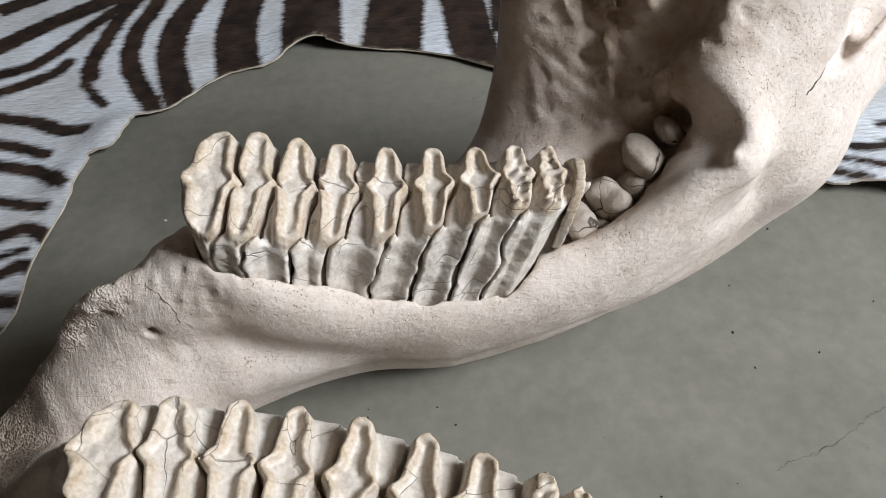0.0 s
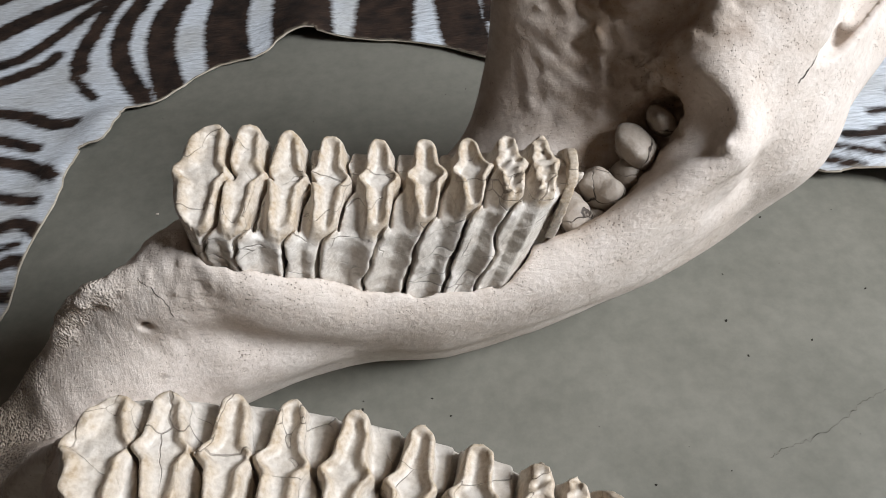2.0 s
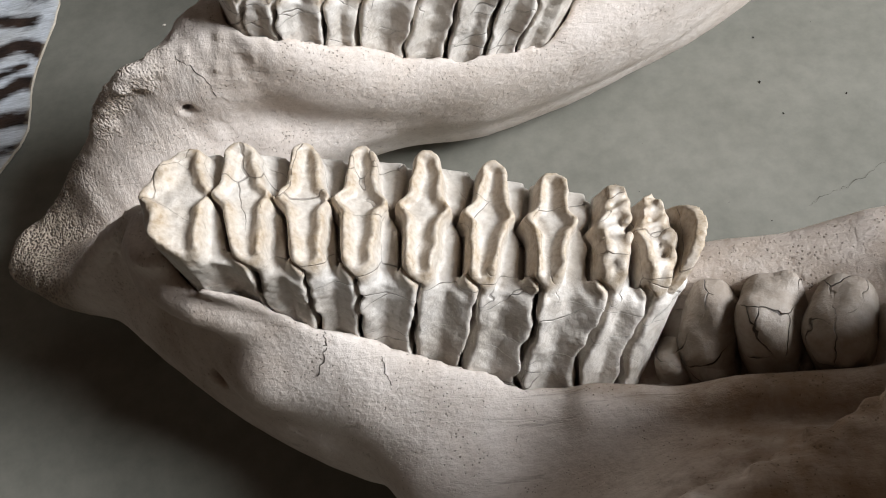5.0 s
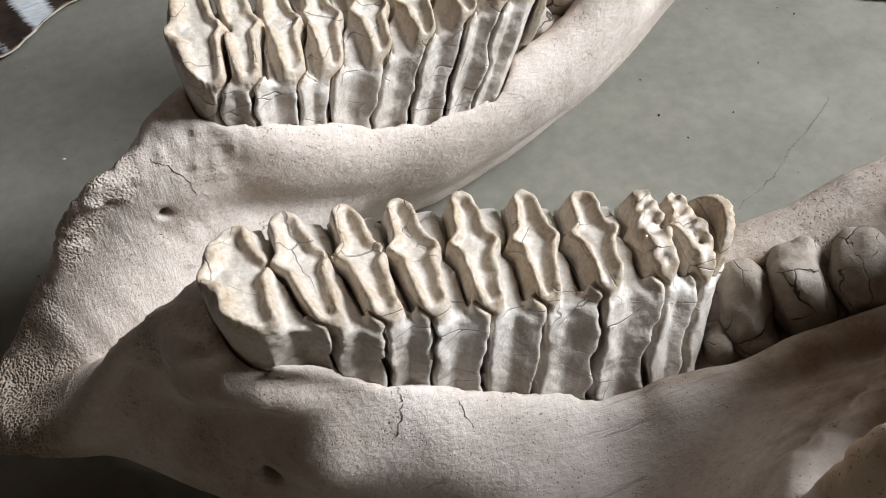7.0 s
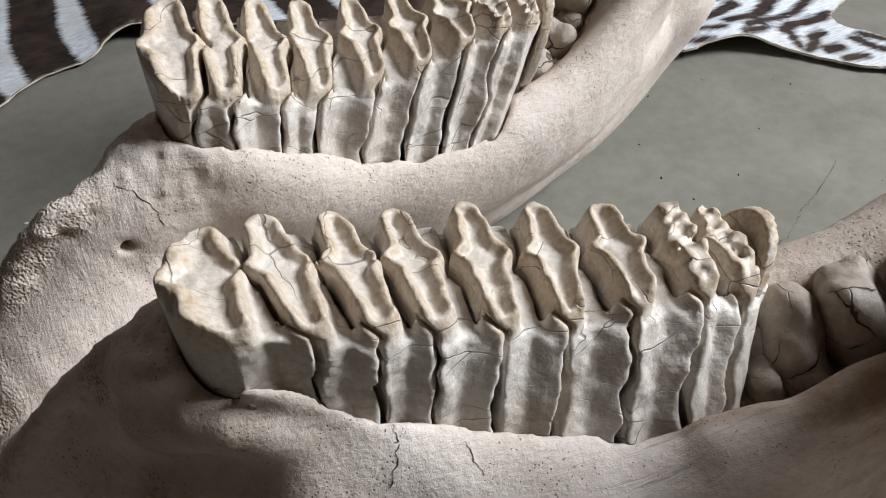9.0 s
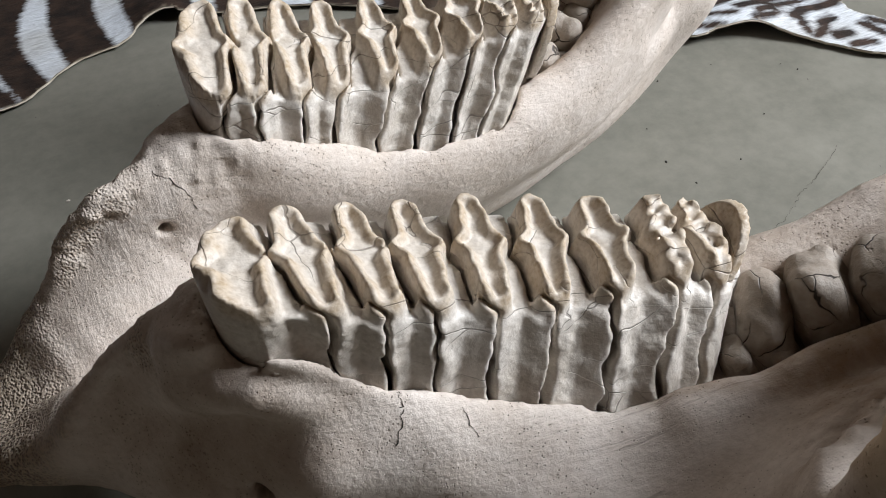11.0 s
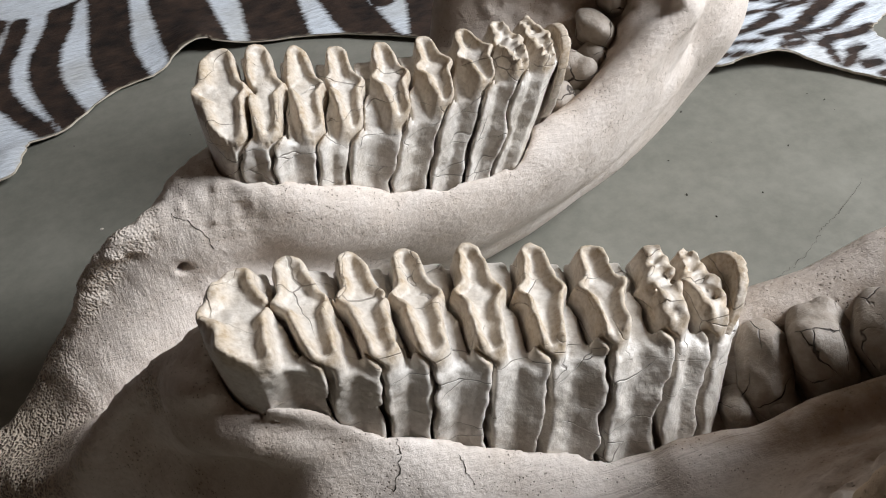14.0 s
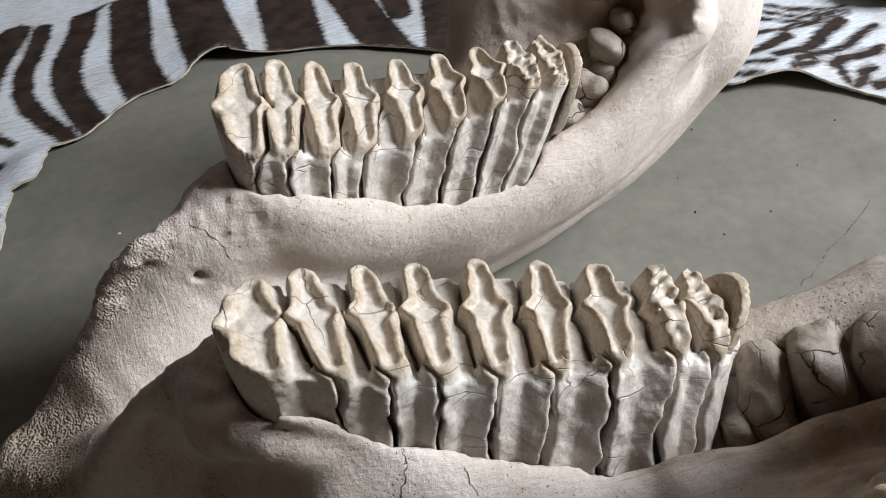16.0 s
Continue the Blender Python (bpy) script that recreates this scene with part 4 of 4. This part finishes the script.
# ---- a dark bowl standing on the hide ----
def wooden_bowl():
    m, nt, b = material("dark_wood")
    at = coords(nt)
    base = ramp(nt, noise_tex(nt, stretch(nt, at, 1, 1, 6), 30.0, 4.0), (0.3, (0.018, 0.010, 0.007)), (0.7, (0.06, 0.032, 0.02)))
    nt.links.new(base, b.inputs["Base Color"])
    b.inputs["Roughness"].default_value = 0.35
    worn, nt2, b2 = material("worn_wood")
    base = ramp(nt2, noise_tex(nt2, coords(nt2), 60.0, 4.0), (0.3, (0.20, 0.13, 0.08)), (0.7, (0.34, 0.24, 0.16)))
    nt2.links.new(base, b2.inputs["Base Color"])
    bowl = new("wooden_bowl")
    bowl.location = (0.697, 0.668, hide_height(0.697, 0.668) + 0.0028)
    tagged(bowl, "dark brown wooden bowl with a worn rim, on the hide", "bowl")

    def lathe(name, profile, mat, label=""):
        bm = bmesh.new()
        rings = [[bm.verts.new((r * math.cos(k * math.tau / 40), r * math.sin(k * math.tau / 40), z)) for k in range(40)] for r, z in profile]
        for a, c in zip(rings, rings[1:]):
            for k in range(40):
                bm.faces.new((a[k], a[(k + 1) % 40], c[(k + 1) % 40], c[k]))
        bm.faces.new(rings[0][::-1])
        bm.faces.new(rings[-1])
        bmesh.ops.recalc_face_normals(bm, faces=bm.faces)
        return part(name, bm, mat, bowl, label, True)

    lathe("bowl_body", [(0.026, 0.0), (0.036, 0.003), (0.047, 0.012), (0.053, 0.026), (0.054, 0.036), (0.049, 0.036), (0.046, 0.026), (0.036, 0.012), (0.01, 0.008)], m)
    bm = bmesh.new()
    for k in range(40):
        for j in range(8):
            a, c = k * math.tau / 40, j * math.tau / 8
            bm.verts.new(((0.0515 + 0.0034 * math.cos(c)) * math.cos(a), (0.0515 + 0.0034 * math.cos(c)) * math.sin(a), 0.038 + 0.003 * math.sin(c)))
    bm.verts.ensure_lookup_table()
    for k in range(40):
        for j in range(8):
            k2, j2 = (k + 1) % 40, (j + 1) % 8
            bm.faces.new([bm.verts[i] for i in (k * 8 + j, k2 * 8 + j, k2 * 8 + j2, k * 8 + j2)])
    part("rim", bm, worn, bowl, "worn tan rim", True)


wooden_bowl()
